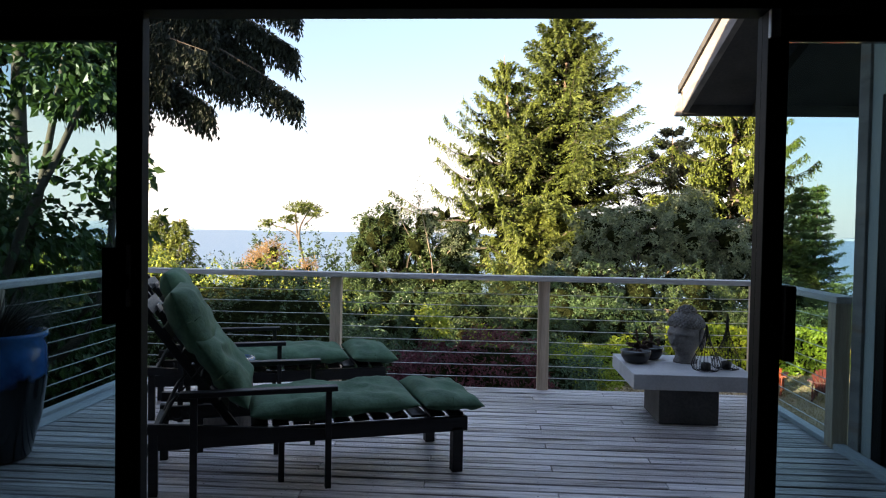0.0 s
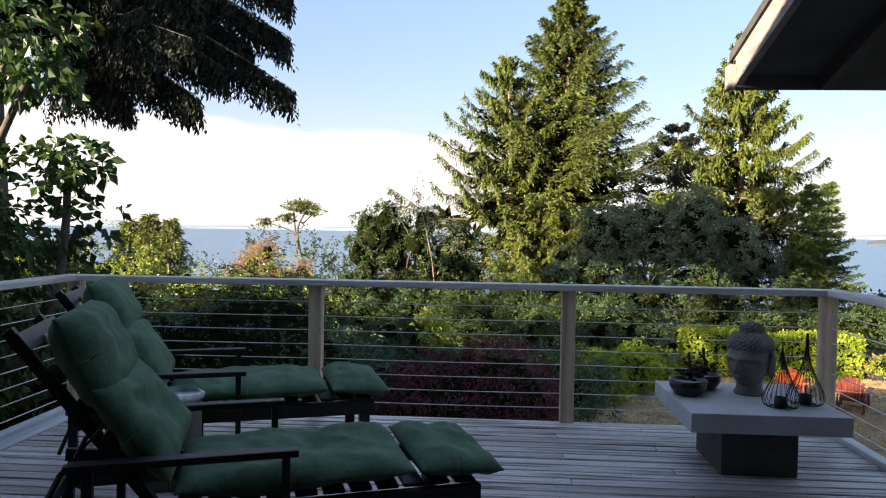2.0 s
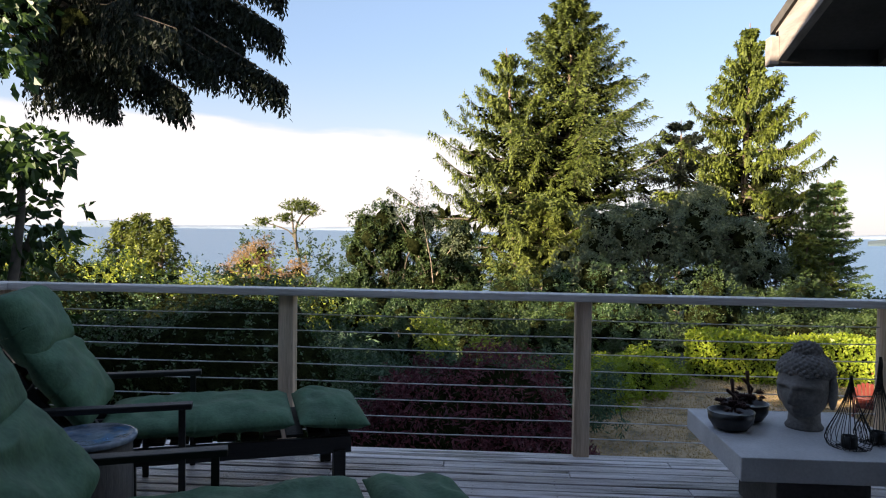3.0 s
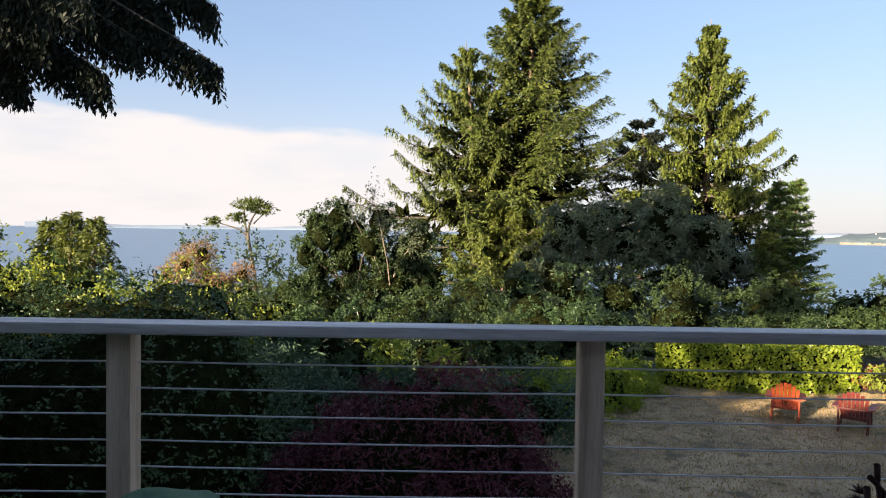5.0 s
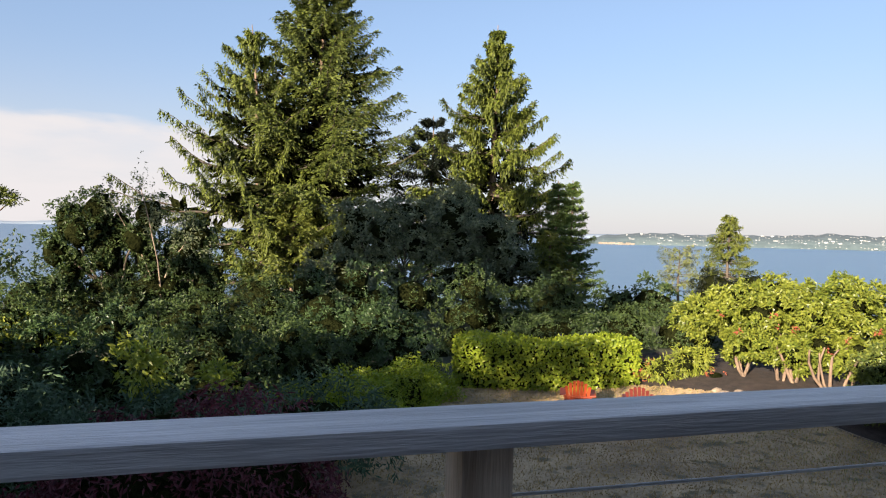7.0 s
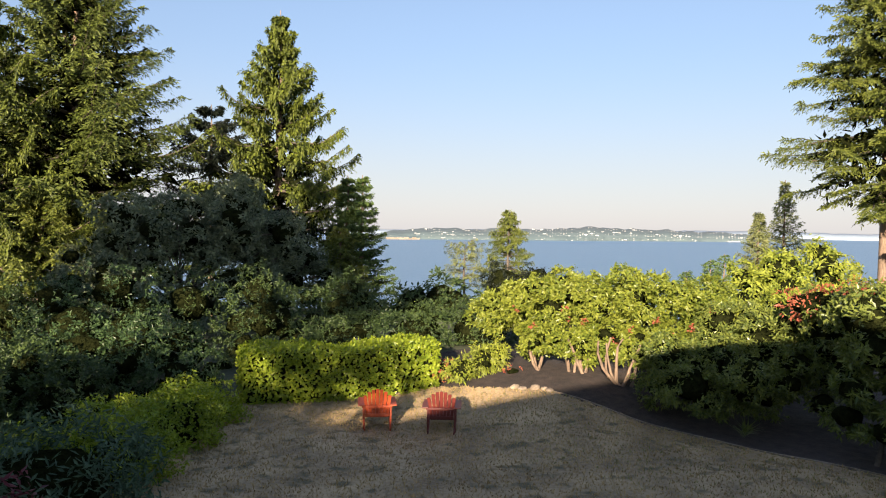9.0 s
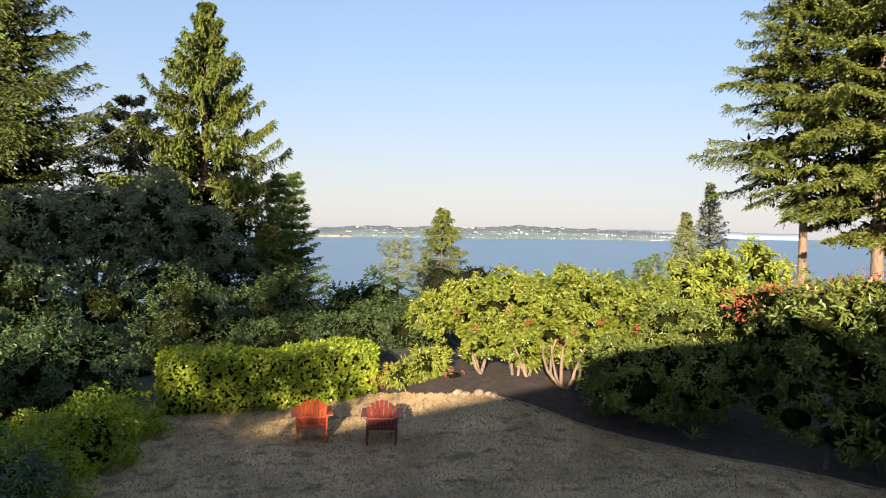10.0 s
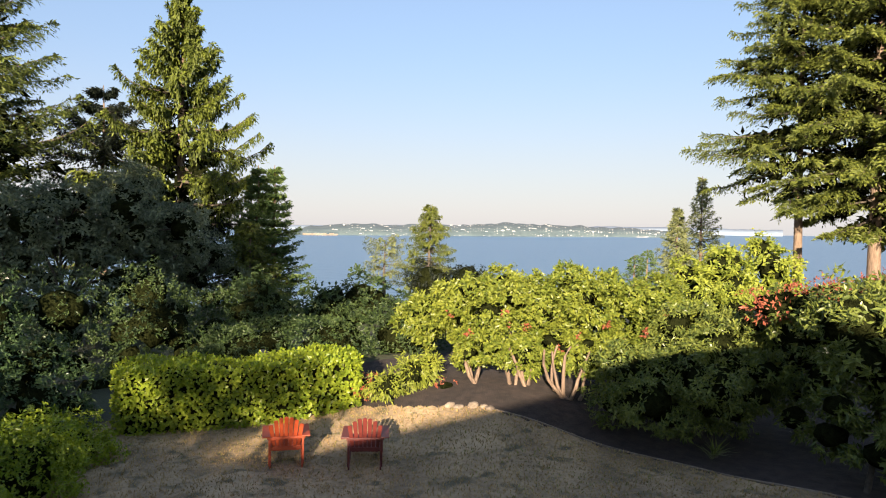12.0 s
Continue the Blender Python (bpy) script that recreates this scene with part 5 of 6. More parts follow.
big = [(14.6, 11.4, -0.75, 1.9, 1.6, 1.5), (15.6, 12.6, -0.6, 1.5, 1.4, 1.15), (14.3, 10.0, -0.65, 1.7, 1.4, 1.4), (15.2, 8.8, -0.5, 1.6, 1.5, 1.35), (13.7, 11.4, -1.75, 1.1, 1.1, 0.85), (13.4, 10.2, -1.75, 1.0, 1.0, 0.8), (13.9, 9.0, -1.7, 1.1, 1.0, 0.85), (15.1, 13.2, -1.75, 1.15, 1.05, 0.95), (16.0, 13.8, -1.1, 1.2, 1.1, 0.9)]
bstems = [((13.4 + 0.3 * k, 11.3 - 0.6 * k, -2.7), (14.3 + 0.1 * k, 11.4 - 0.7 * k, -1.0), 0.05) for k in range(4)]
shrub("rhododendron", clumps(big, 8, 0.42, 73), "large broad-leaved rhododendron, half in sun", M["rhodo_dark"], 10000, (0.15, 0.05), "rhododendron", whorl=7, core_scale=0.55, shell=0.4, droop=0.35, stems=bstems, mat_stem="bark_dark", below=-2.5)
shrub("photinia", [(15.2, 13.4, -0.2, 0.8, 0.7, 0.4), (15.9, 12.8, -0.05, 0.9, 0.8, 0.4), (16.4, 11.8, 0.12, 0.9, 0.8, 0.4), (16.4, 10.6, 0.2, 0.9, 0.8, 0.4)], "shrub top with red new leaves", M["red_tip"], 2600, (0.10, 0.04), "shrub", shell=0.5, core_scale=0.6)
shrub("magnolia_bush", clumps([(20.3, 17.6, -0.7, 1.6, 1.5, 1.5), (22.0, 17.4, -0.2, 1.7, 1.5, 1.4), (21.0, 17.0, -1.6, 1.9, 1.5, 1.2)], 8, 0.42, 77), "bright yellow-green leafy bush in full sun", M["lime"], 4600, (0.17, 0.07), "bush", droop=0.5, whorl=6, shell=0.35)
shrub("yellow_shrub", [(16.8, 16.4, -1.2, 1.1, 1.0, 0.9), (18.0, 15.6, -1.0, 1.2, 1.0, 1.0)], "yellow-green shrub behind a dark one", M["lime"], 2600, (0.11, 0.05))
shrub("golden_fern", [(10.2, 18.9, -2.0, 0.55, 0.4, 0.32), (10.8, 18.9, -1.85, 0.4, 0.35, 0.42), (11.3, 19.0, -1.8, 0.35, 0.3, 0.45)], "feathery golden-green fern clump", M["lime"], 2600, (0.13, 0.03), "fern", shell=0.6, droop=0.8, core_scale=0.6)
shrub("red_groundcover", [(9.9, 19.3, -2.05, 0.4, 0.3, 0.25), (11.4, 18.5, -2.1, 0.3, 0.2, 0.15)], "low rust-red groundcover beside the hedge", M["red_tip"], 500, (0.06, 0.03), "groundcover")
shrub("back_shrubs", [(11.5, 23, -1.9, 1.6, 1.2, 1.0), (13.4, 22.5, -1.8, 1.6, 1.2, 1.0), (9.6, 23.6, -2.0, 1.6, 1.2, 0.95)], "green shrubs behind the hedge", M["shrub"], 4500, (0.10, 0.04), whorl=6)


def boulder(name, p, s, label, mat="rock"):
    bm = bmesh.new()
    bmesh.ops.create_icosphere(bm, subdivisions=3, radius=1)
    for v in bm.verts:
        k = 1 + 0.22 * noise.noise(v.co * 1.3 + Vector(p)) + 0.08 * noise.noise(v.co * 4)
        v.co = Vector((v.co.x * s[0] * k, v.co.y * s[1] * k, v.co.z * s[2] * k))
    ob = put(name, bm_mesh(name, bm, M[mat], True), m=pose(*p))
    return tagged(ob, label, "stone", "stones along the lawn edge" if name == "edging_stone" else "")


stone_rng = np.random.default_rng(31)
for k in range(5):
    y = 17.05 + 0.15 * k
    x = float(bed_edge(y)) + stone_rng.normal(0, 0.05)
    boulder("edging_stone", (x, y, float(bumpy_ground(x, y)) + 0.04), (stone_rng.uniform(0.09, 0.2), stone_rng.uniform(0.06, 0.11), stone_rng.uniform(0.04, 0.08)), "rough tan stone at the lawn edge")
# pale rock in a dark colour that stands for the shade on it
boulder("garden_boulder", (9.05, 22.0, -1.8), (0.2, 0.16, 0.18), "rounded boulder above the hedge, coloured dark for shade", "concrete_dark")
ed = np.array([(bed_edge(y), y) for y in np.linspace(6.5, 17.0, 40)])
V, F = tube(np.column_stack([ed, bumpy_ground(ed[:, 0], ed[:, 1]) + 0.04]), [0.018] * 40, 6)
tagged(put("edging", np_mesh("edging", V, F, M["rock"], True)), "thin stone edging between lawn and bed", "edging", kind="structure")
# strappy plant in the bed
n = 46
az = rng.uniform(0, 2 * np.pi, n)
Vp, Fp = leaves(np.tile([13.0, 13.5, -2.62], (n, 1)) + rng.normal(0, 0.03, (n, 3)), np.stack([np.cos(az), np.sin(az), rng.uniform(0.5, 1.6, n)], -1), np.tile([0, 0, 1.0], (n, 1)), rng.uniform(0.3, 0.5, n), 0.02, 0.3)
tagged(put("strappy_plant", np_mesh("strappy_plant", Vp, Fp, M["rhodo_dark"])), "small strap-leaved plant in the mulch", "plant")


# ---- garden chairs ----
def adirondack(m, paint, label):
    c = empty("adirondack_chair", m, label, "chair", "garden chairs")
    def slat(nm, x0, x1, p, q, thick, top=0.0, fan=1.0):
        """A board between x0 and x1 that runs from p to q (y, z)."""
        bm = bmesh.new()
        d = Vector((0, q[0] - p[0], q[1] - p[1]))
        nrm = Vector((0, -d.z, d.y)).normalized() * thick
        e = top
        pts = [(x0, p), (x1, p), (x1 * fan, (q[0] - d.y * e, q[1] - d.z * e)), ((x0 + x1) / 2 * fan, q), (x0 * fan, (q[0] - d.y * e, q[1] - d.z * e))]
        lo = [bm.verts.new((x, y, z)) for x, (y, z) in pts]
        hi = [bm.verts.new((x + nrm.x, y + nrm.y, z + nrm.z)) for x, (y, z) in pts]
        bm.faces.new(lo)
        bm.faces.new(hi[::-1])
        for i in range(5):
            bm.faces.new((lo[i], lo[(i + 1) % 5], hi[(i + 1) % 5], hi[i]))
        part(nm, bm, paint, c)
    # y points to the front of the chair; the back leans away
    for k in range(7):
        x = (k - 3) * 0.070
        h = 0.94 - 0.017 * (k - 3) ** 2
        f = (h - 0.25) / 0.68
        slat("back_slat", x - 0.029, x + 0.029, (-0.12, 0.25), (-0.12 - 0.24 * f, h), 0.02, 0.02, 1.32)
    for k in range(6):
        y = -0.1 + 0.10 * k
        slat("seat_slat", -0.27, 0.27, (y, 0.24 + 0.022 * k), (y + 0.085, 0.258 + 0.022 * k), 0.02)
    for sx in (-1, 1):
        part("armrest", box(sx * 0.36 - 0.075, sx * 0.36 + 0.075, -0.30, 0.48, 0.535, 0.56, 0.008), paint, c)
        part("front_leg", box(sx * 0.31 - 0.014, sx * 0.31 + 0.014, 0.36, 0.46, 0.0, 0.534, 0.004), paint, c)
        bm = bmesh.new()
        pts = [(0.44, 0.20), (0.44, 0.36), (-0.42, 0.06), (-0.42, 0.0), (-0.34, 0.0)]
        lo = [bm.verts.new((sx * 0.285 - 0.014, y, z)) for y, z in pts]
        hi = [bm.verts.new((sx * 0.285 + 0.014, y, z)) for y, z in pts]
        bm.faces.new(lo)
        bm.faces.new(hi[::-1])
        for i in range(5):
            bm.faces.new((lo[i], lo[(i + 1) % 5], hi[(i + 1) % 5], hi[i]))
        part("rear_leg", bm, paint, c)
        part("arm_support", box(sx * 0.30 - 0.02, sx * 0.30 + 0.02, -0.27, -0.21, 0.0, 0.534, 0.004), paint, c)
    part("back_rail", box(-0.34, 0.34, -0.26, -0.225, 0.49, 0.534, 0.004), paint, c)
    part("low_rail", box(-0.27, 0.27, -0.185, -0.155, 0.27, 0.34, 0.004), paint, c)
    return c


adirondack(pose(7.45, 17.90, float(bumpy_ground(7.45, 17.90)) + 0.034, 0, 0, -27) @ Matrix.Scale(0.87, 4), M["chair_orange"], "bright orange slatted garden chair on the lawn, catching the sun")
adirondack(pose(8.38, 16.97, float(bumpy_ground(8.38, 16.97)) + 0.034, 0, 0, -36) @ Matrix.Scale(0.87, 4), M["chair_red"], "brick red slatted garden chair, darkened for shade, on the shaded lawn")


# ---- sun loungers ----
def rod(p, q, r, seg=8):
    V, F = tube([p, q], [r, r], seg)
    return V, F


def bar(p, q, w, h, bm=None, bevel=0.003):
    """A square-section bar from p to q (in a lounger's own axes), w across y, h deep."""
    p, q = Vector(p), Vector(q)
    d = q - p
    L = d.length
    b = box(0, L, -w / 2, w / 2, -h / 2, h / 2, bevel)
    rot = d.to_track_quat("X", "Z").to_matrix().to_4x4()
    bmesh.ops.transform(b, matrix=Matrix.Translation(p) @ rot, verts=b.verts)
    return b


def cushion(L, W, T, seed, folds=1.0):
    """A stuffed pad, lying along x from 0 to L, its underside at z 0, puffed and creased."""
    bm = bmesh.new()
    nx, ny = 60, 34
    rings = []
    for layer in (0, 1):
        grid = []
        for i in range(nx + 1):
            row = []
            for j in range(ny + 1):
                u, v = i / nx, j / ny
                ex, ey = min(u, 1 - u) * L, min(v, 1 - v) * W
                puff = (1 - math.exp(-ex / 0.035)) * (1 - math.exp(-ey / 0.035))
                x, y = u * L, (v - 0.5) * W
                wr = noise.noise(Vector((x * 7 + seed, y * 4, seed * 3.1))) * 0.010 + noise.noise(Vector((x * 16, y * 9 + seed, 2.0))) * 0.006
                wr += 0.020 * abs(math.sin(9 * x + 3 * noise.noise(Vector((x * 3, y * 5, seed))))) * noise.noise(Vector((x * 2.2, y * 2.2, seed + 7))) * folds
                z = T * 0.5 + (T * 0.5 * (puff * 0.95 + 0.05) + wr * puff * 1.5) * (1 if layer else -0.9)
                pinch = 0.012 * (1 - puff)
                row.append(bm.verts.new((x + (pinch if u < 0.5 else -pinch), y * (1 + 0.01 * math.sin(x * 20 + seed)), z)))
            grid.append(row)
        rings.append(grid)
        for i in range(nx):
            for j in range(ny):
                q = (grid[i][j], grid[i + 1][j], grid[i + 1][j + 1], grid[i][j + 1])
                bm.faces.new(q if layer else q[::-1])
    lo, hi = rings
    edge = [(i, 0) for i in range(nx)] + [(nx, j) for j in range(ny)] + [(i, ny) for i in range(nx, 0, -1)] + [(0, j) for j in range(ny, 0, -1)]
    for (a, b), (c, d) in zip(edge, edge[1:] + edge[:1]):
        bm.faces.new((lo[a][b], lo[c][d], hi[c][d], hi[a][b]))
    return bm


def tilt(bm, x, z, deg, y=0.0):
    flip = Matrix.Diagonal((1, 1, -1 if deg > 90 else 1, 1))
    bmesh.ops.transform(bm, matrix=Matrix.Translation((x, y, z)) @ Matrix.Rotation(-radians(deg), 4, "Y") @ flip, verts=bm.verts)
    return bm


def lounger(m, seed, label):
    """x runs to the foot end, whose legs stand at x 0."""
    t = empty("sun_lounger", m, label, "lounger", "loungers on the deck")
    bw = M["black_wood"]
    for sy in (-1, 1):
        y = sy * 0.27
        part("side_rail", bar((-1.62, y, 0.250), (0.06, y, 0.250), 0.03, 0.075), bw, t)
        part("foot_leg", box(-0.03, 0.03, y - 0.03, y + 0.03, 0.0, 0.225, 0.004), bw, t)
        part("middle_leg", box(-0.98, -0.95, y - 0.05 * sy - 0.015, y - 0.05 * sy + 0.015, 0.0, 0.225, 0.003), bw, t)
        ya = sy * 0.355
        part("armrest", bar((-1.47, ya, 0.488), (-0.69, ya, 0.488), 0.06, 0.026, bevel=0.006), bw, t)
        part("arm_post", box(-0.75, -0.72, ya - 0.017, ya + 0.017, 0.0, 0.474, 0.003), bw, t)
        part("arm_post", box(-1.42, -1.385, ya - 0.02, ya + 0.02, 0.0, 0.474, 0.003), bw, t)
        part("rear_leg", box(-1.62, -1.575, y - 0.022, y + 0.022, 0.0, 0.30, 0.003), bw, t)
        part("arm_brace", bar((-1.62, ya - 0.03 * sy, 0.33), (-0.72, ya - 0.03 * sy, 0.255), 0.026, 0.05), bw, t)
        part("back_stile", tilt(box(-0.02, 0.78, y - 0.09 * sy - 0.018, y - 0.09 * sy + 0.018, -0.05, -0.01, 0.004), -1.19, 0.31, 128), bw, t)
        V, F = tube([(-1.36, y - 0.05 * sy, 0.60), (-1.52, y - 0.05 * sy, 0.42), (-1.62, y - 0.05 * sy, 0.22), (-1.68, y - 0.05 * sy, 0.08)], [0.011] * 4, 8)
        put("prop_rod", np_mesh("prop_rod", V, F, bw, True), t)
        # notched rack that holds the back
        bm = bmesh.new()
        for k in range(3):
            cx, cz = -1.60 + 0.075 * k, 0.235 + 0.02 * k
            pts = [(cx + 0.03 * math.cos(a), y - 0.06 * sy, cz + 0.03 * math.sin(a)) for a in np.linspace(-2.6, 0.9, 9)]
            V, F = tube(pts, [0.007] * 9, 6)
            vs = [bm.verts.new(v) for v in V]
            for f in F:
                bm.faces.new([vs[i] for i in f])
        part("notched_rack", bm, bw, t)
    for k in range(11):
        x = 0.0 - 0.108 * k
        part("slat", box(x - 0.043, x + 0.043, -0.255, 0.255, 0.289, 0.303, 0.003), bw, t)
    for k in range(5):
        part("back_slat", tilt(box(0.08 + 0.15 * k, 0.15 + 0.15 * k, -0.24, 0.24, -0.008, 0.006, 0.002), -1.19, 0.31, 128), bw, t)
    part("end_rail", box(-1.62, -1.59, -0.25, 0.25, 0.23, 0.28, 0.003), bw, t)
    part("foot_rail", box(0.03, 0.06, -0.28, 0.28, 0.228, 0.284, 0.003), bw, t)
    sm = True
    cu = M["cushion"]
    part("foot_cushion", tilt(cushion(0.37, 0.62, 0.115, seed + 1), -0.21, 0.304, -3), cu, t, smooth=sm)
    part("seat_cushion", tilt(cushion(0.93, 0.62, 0.105, seed + 2, 1.8), -1.14, 0.304, 0.5), cu, t, smooth=sm)
    part("back_cushion", tilt(cushion(0.44, 0.64, 0.17, seed + 3, 1.6), -1.20, 0.335, 128), cu, t, smooth=sm)
    hc = part("head_cushion", tilt(cushion(0.36, 0.62, 0.20, seed + 4, 1.6), -1.45, 0.60, 117), cu, t, smooth=sm)
    part("strap", tilt(box(0.27, 0.31, -0.07, 0.07, -0.012, -0.004, 0.003), -1.46, 0.60, 117), M["latch"], hc, "pale slipped cushion tag")
    return t


lounger(pose(0.0, 3.70, 0, 0, 0, 20) @ Matrix.Diagonal((0.93, 1, 1, 1)), 1.0, "black wooden sun lounger with dark green cushions, back raised")
lounger(pose(-0.61, 4.94, 0, 0, 0, 19.5) @ Matrix.Diagonal((0.93, 1, 1, 1)), 5.3, "black wooden sun lounger with dark green cushions beside the railing")

# drum table between the loungers
drum = empty("drum_table", pose(-1.40, 4.12, 0), "round drum side table with a pale blue patterned top", "table")
part("body", turned([(0.163, 0.0), (0.168, 0.02), (0.165, 0.2), (0.16, 0.40), (0.15, 0.405)], 36), M["barrel"], drum, smooth=True)
part("tabletop", turned([(0.16, 0.407), (0.178, 0.411), (0.178, 0.428), (0.16, 0.432), (0.152, 0.426), (0.02, 0.424)], 36), M["mosaic"], drum, "glossy blue and white mottled top", True)

# tall glazed pot with grass
pot = empty("glazed_planter", pose(-2.37, 3.36, 0) @ Matrix.Diagonal((0.95, 0.95, 0.9, 1)), "tall near-black planter with a painted blue sky reflection and dry grass", "planter")
part("pot", turned([(0.15, 0.0), (0.17, 0.02), (0.225, 0.25), (0.255, 0.5), (0.25, 0.66), (0.235, 0.71), (0.26, 0.735), (0.255, 0.76), (0.225, 0.755), (0.215, 0.70)], 44), M["glaze"], pot, smooth=True)
n = 900
az, ti = rng.uniform(0, 2 * np.pi, n), rng.uniform(0.2, 1.0, n)
D = np.stack([np.cos(az) * ti, np.sin(az) * ti, np.full(n, 0.8)], -1)
P = np.stack([np.cos(az) * 0.14 * ti, np.sin(az) * 0.14 * ti, np.full(n, 0.70)], -1)
V, F = leaves(P, D, np.tile([0, 0, 1.0], (n, 1)), rng.uniform(0.16, 0.42, n), 0.006, 0.4)
put("grass", np_mesh("grass", V, F, M["bark_dark"]), pot)

# ---- low concrete table and what stands on it ----
table = empty("concrete_table", pose(1.59, 4.735, 0), "low square concrete table on a block base", "table")
part("tabletop", box(-0.395, 0.395, -0.385, 0.385, 0.258, 0.358, 0.006), M["concrete"], table)
part("base", box(-0.195, 0.195, -0.24, 0.20, 0.0, 0.257, 0.006), M["concrete_dark"], table)


def stone_head():
    """A plain carved head on a short neck, cap of curls and topknot, one solid."""
    bm = bmesh.new()
    def ell(c, r, sub=4, wob=0.0):
        q = bmesh.ops.create_icosphere(bm, subdivisions=sub, radius=1)
        for v in q["verts"]:
            v.co = Vector((c[0] + v.co.x * r[0], c[1] + v.co.y * r[1], c[2] + v.co.z * r[2]))
    q = bmesh.ops.create_icosphere(bm, subdivisions=5, radius=1)
    for v in q["verts"]:
        x, y, z = v.co
        nar = 1 - 0.20 * max(0, -z) ** 1.5
        v.co = Vector((x * 0.118 * nar, y * 0.128 * nar, 0.20 + z * 0.165))
        f = -v.co.y / 0.128
        if f > 0.3 and z < 0.35:
            brow = 0.012 * math.exp(-((z - 0.12) / 0.06) ** 2)
            sock = -0.020 * math.exp(-((z + 0.0) / 0.10) ** 2) * math.exp(-((abs(x) - 0.38) / 0.2) ** 2)
            lid = 0.016 * math.exp(-((z + 0.03) / 0.05) ** 2) * math.exp(-((abs(x) - 0.38) / 0.14) ** 2)
            nose = 0.045 * math.exp(-(x / 0.11) ** 2) * max(0, min(1, (0.12 - z) / 0.4)) * (1 if z > -0.36 else max(0, 1 - (-0.36 - z) / 0.06))
            lip = 0.020 * math.exp(-((z + 0.55) / 0.045) ** 2) * math.exp(-(x / 0.26) ** 2) + 0.017 * math.exp(-((z + 0.66) / 0.05) ** 2) * math.exp(-(x / 0.2) ** 2)
            chin = 0.012 * math.exp(-((z + 0.86) / 0.1) ** 2) * math.exp(-(x / 0.25) ** 2)
            v.co.y -= 1.5 * (brow + sock + lid + nose + lip + chin)
    ell((0, 0.015, 0.29), (0.126, 0.130, 0.09), 4)
    ell((0, 0.02, 0.375), (0.062, 0.064, 0.045), 3)
    for s in (-1, 1):
        ell((s * 0.122, 0.03, 0.19), (0.020, 0.035, 0.085), 3)
    for k in range(210):
        f = (k + 0.5) / 210
        z = f
        a = k * 2.39996
        r = math.sqrt(max(0, 1 - z * z))
        p = (0.127 * r * math.cos(a), 0.015 + 0.131 * r * math.sin(a), 0.27 + 0.108 * z)
        if p[1] < -0.09 and p[2] < 0.275:
            continue
        ell(p, (0.0125, 0.0125, 0.0125), 1)
    for k in range(44):
        z = (k + 0.5) / 44
        a = k * 2.39996
        r = math.sqrt(max(0, 1 - z * z))
        ell((0.063 * r * math.cos(a), 0.02 + 0.065 * r * math.sin(a), 0.375 + 0.046 * z), (0.0115, 0.0115, 0.0115), 1)
    turned([(0.085, 0.0), (0.088, 0.01), (0.075, 0.03), (0.07, 0.10)], 28, bm, (0, 0.012, 0))
    return bm


head = put("stone_head", bm_mesh("stone_head", stone_head(), M["stone"], True), m=pose(1.645, 4.83, 0.358, 0, 0, -46) @ Matrix.Scale(0.95, 4))
tagged(head, "dark grey carved stone head with curls on the table", "statue")


def bowl(x, y, seed, label):
    b = empty("succulent_bowl", pose(x, y, 0.358), label, "plant pot", "bowls on the table")
    part("bowl", turned([(0.05, 0.0), (0.075, 0.01), (0.098, 0.045), (0.104, 0.088), (0.097, 0.088), (0.09, 0.07)], 32), M["black_pot"], b, smooth=True)
    r = np.random.default_rng(seed)
    pile = Pile()
    for _ in range(26):
        a, q = r.uniform(0, 6.28), r.uniform(0, 0.08)
        c = np.array([q * math.cos(a), q * math.sin(a), 0.085 + r.uniform(0, 0.045)])
        k = 12
        an = np.arange(k) * 2.4
        D = np.stack([np.cos(an), np.sin(an), np.linspace(0.2, 1.6, k)], -1)
        pile.add(*leaves(np.tile(c, (k, 1)), D, np.tile([0, 0, 1.0], (k, 1)), r.uniform(0.018, 0.034), 0.012, 0.2))
    put("succulents", pile.mesh("succulents", M["succulent"]), b)
    for s in range(2):
        h = r.uniform(0.1, 0.2)
        V, F = tube([(0.02 * s, 0, 0.08), (0.03 - 0.02 * s, 0.01, 0.08 + h * 0.6), (0.02 * s - 0.02, 0.0, 0.08 + h)], [0.006, 0.007, 0.009], 6)
        put("stalk", np_mesh("stalk", V, F, M["succulent"], True), b)
    return b


bowl(1.29, 4.76, 3, "black bowl of dark red succulents")
bowl(1.42, 4.93, 9, "black bowl of dark succulents with tall stalks")


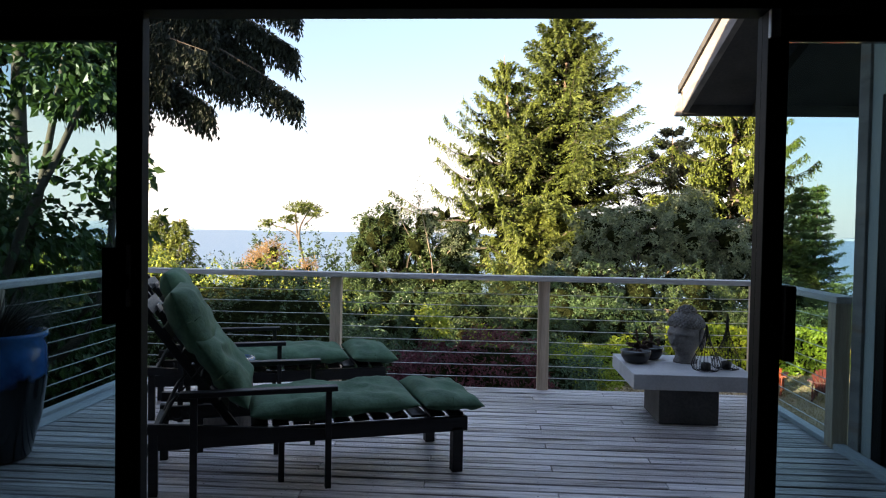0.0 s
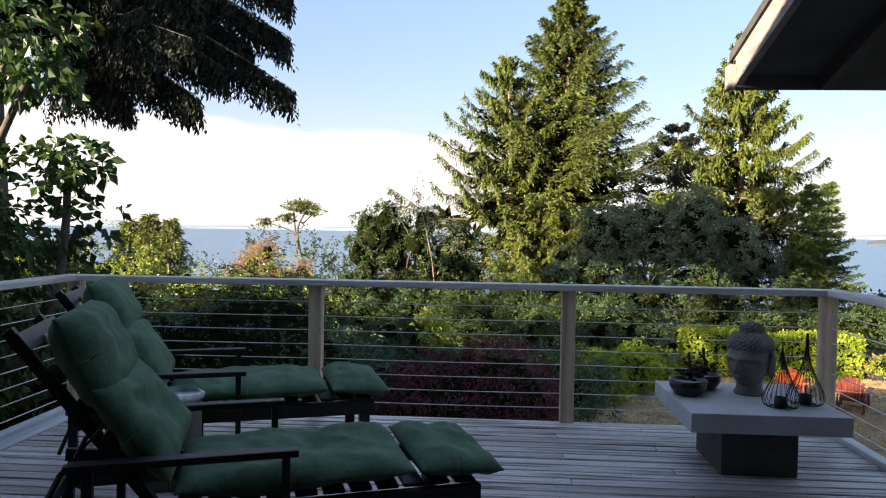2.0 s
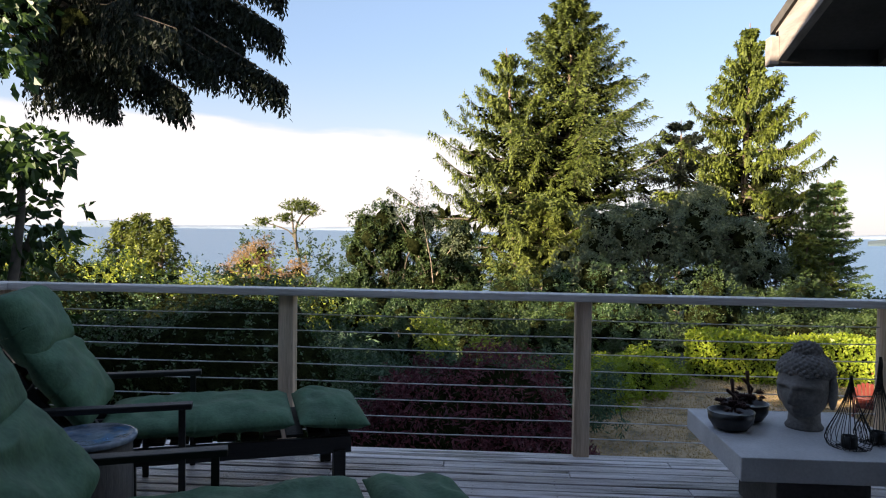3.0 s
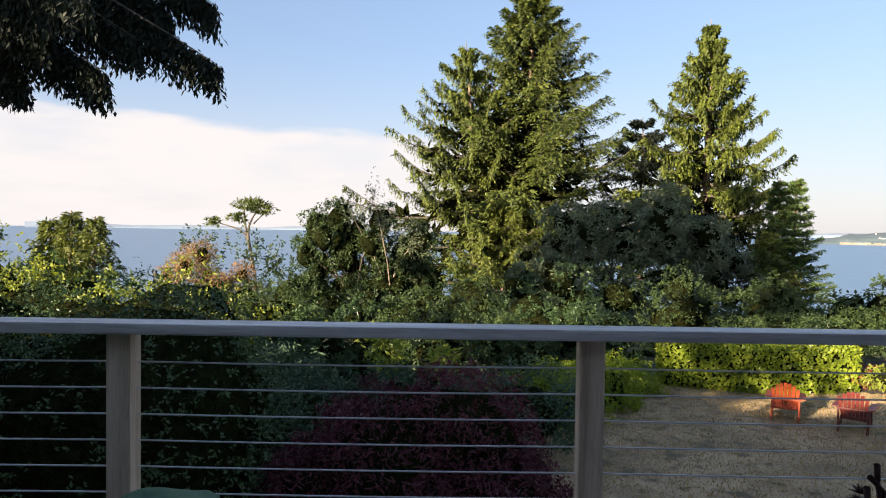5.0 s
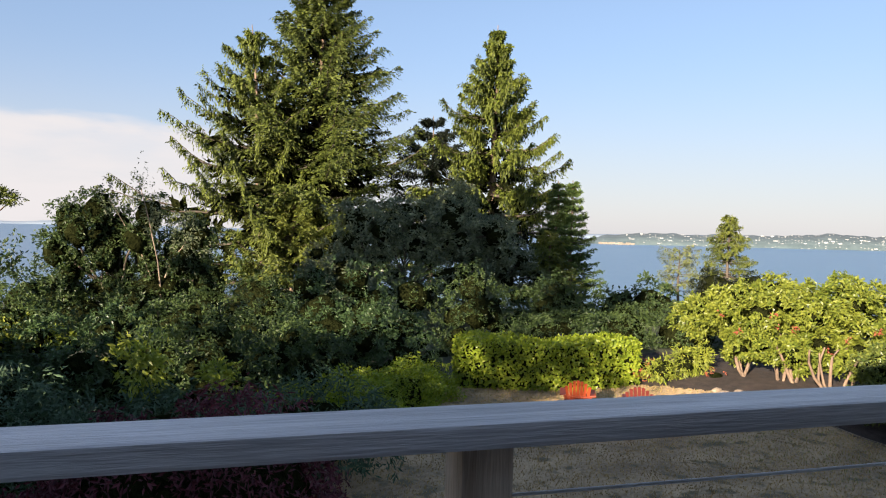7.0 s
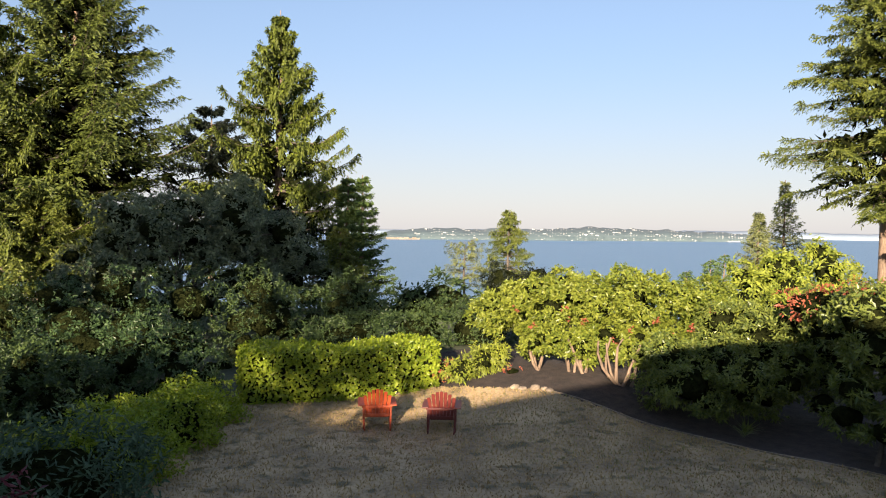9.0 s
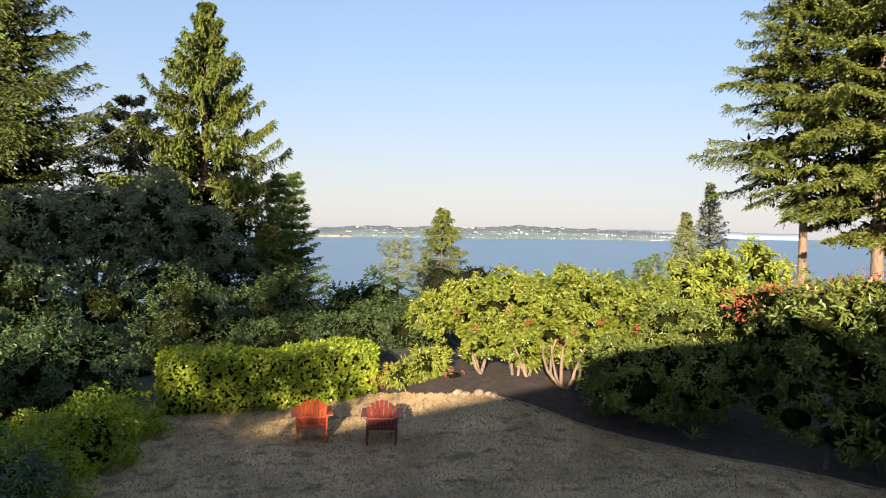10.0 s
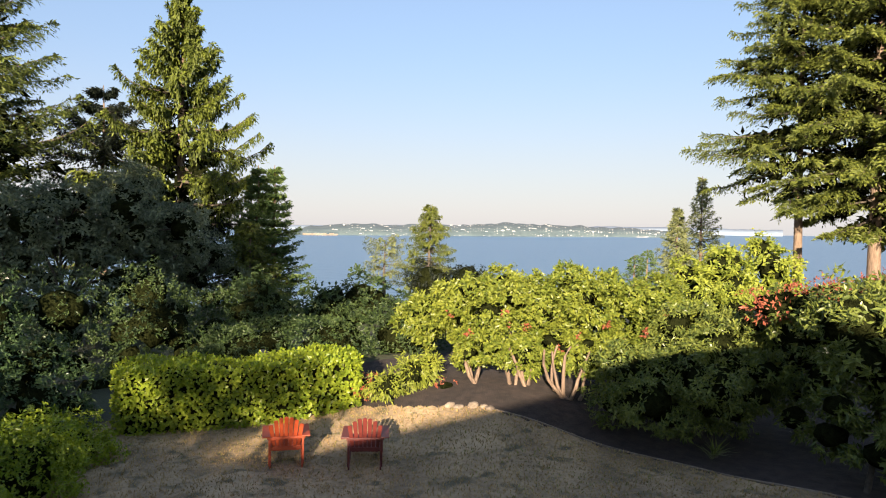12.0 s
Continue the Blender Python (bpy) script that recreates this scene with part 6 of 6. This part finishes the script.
def wire_piece(x, y, h, label):
    w = empty("wire_candle_holder", pose(x, y, 0.358), label, "candle holder", "wire pieces on the table")
    for k in range(22):
        a = 2 * math.pi * k / 22
        prof = [(0.030, 0.012), (0.055, 0.004), (0.082, 0.012), (0.094, 0.04), (0.085, 0.075), (0.055, 0.135), (0.028, 0.2), (0.012, 0.26), (0.004, h)]
        V, F = tube([(r * math.cos(a), r * math.sin(a), z) for r, z in prof], [0.0016] * len(prof), 4)
        put("wire", np_mesh("wire", V, F, M["wire"], True), w)
    part("cup", turned([(0.028, 0.004), (0.032, 0.01), (0.032, 0.055), (0.029, 0.055), (0.027, 0.02)], 20), M["wire"], w, smooth=True)
    V, F = tube([(0, 0, h - 0.1), (0.003, 0, h - 0.03), (0, 0, h + 0.01)], [0.004, 0.009, 0.006], 8)
    put("binding", np_mesh("binding", V, F, M["wire"], True), w)
    return w


wire_piece(1.70, 4.52, 0.30, "small black wire candle holder")
wire_piece(1.86, 4.60, 0.37, "taller black wire candle holder")

# ---- deck planks ----
plank_meshes = {}
PITCH = 0.0985


def plank_mesh(L):
    if L not in plank_meshes:
        plank_meshes[L] = bm_mesh("plank", box(0, L, -0.0420, 0.0420, -0.032, 0.0, 0.006), M["deck"])
    return plank_meshes[L]


nails = Pile()
ring = np.array([(math.cos(a) * 0.0045, math.sin(a) * 0.0045, 0.0012) for a in np.linspace(0, 2 * math.pi, 4, endpoint=False)])
total = round(DX1 - 0.075 - (DX0 + 0.16), 3)
for k in range(int((DY1 - DY0) / PITCH)):
    y = DY1 - 0.05 - PITCH * k
    cut = (1.86, 3.1, 2.44, 3.66)[(k * 3) % 4]
    for x0, L in ((DX0 + 0.16, cut), (DX0 + 0.16 + cut + 0.004, round(total - cut - 0.004, 3))):
        put("plank", plank_mesh(L), deck, m=pose(x0, y, random.uniform(-0.003, 0.0), random.uniform(-0.5, 0.5), 0, random.uniform(-0.03, 0.03)))
    for jx in np.arange(DX0 + 0.3, DX1 - 0.1, 0.41):
        for dy in (-0.026, 0.026):
            nails.add(ring + (jx + rng.normal(0, 0.008), y + dy + rng.normal(0, 0.003), 0.0005), [(0, 1, 2, 3)])
tagged(put("deck_nails", nails.mesh("deck_nails", M["black_wood"])), "rows of dark nail heads in the deck planks", "nails", kind="stuff")
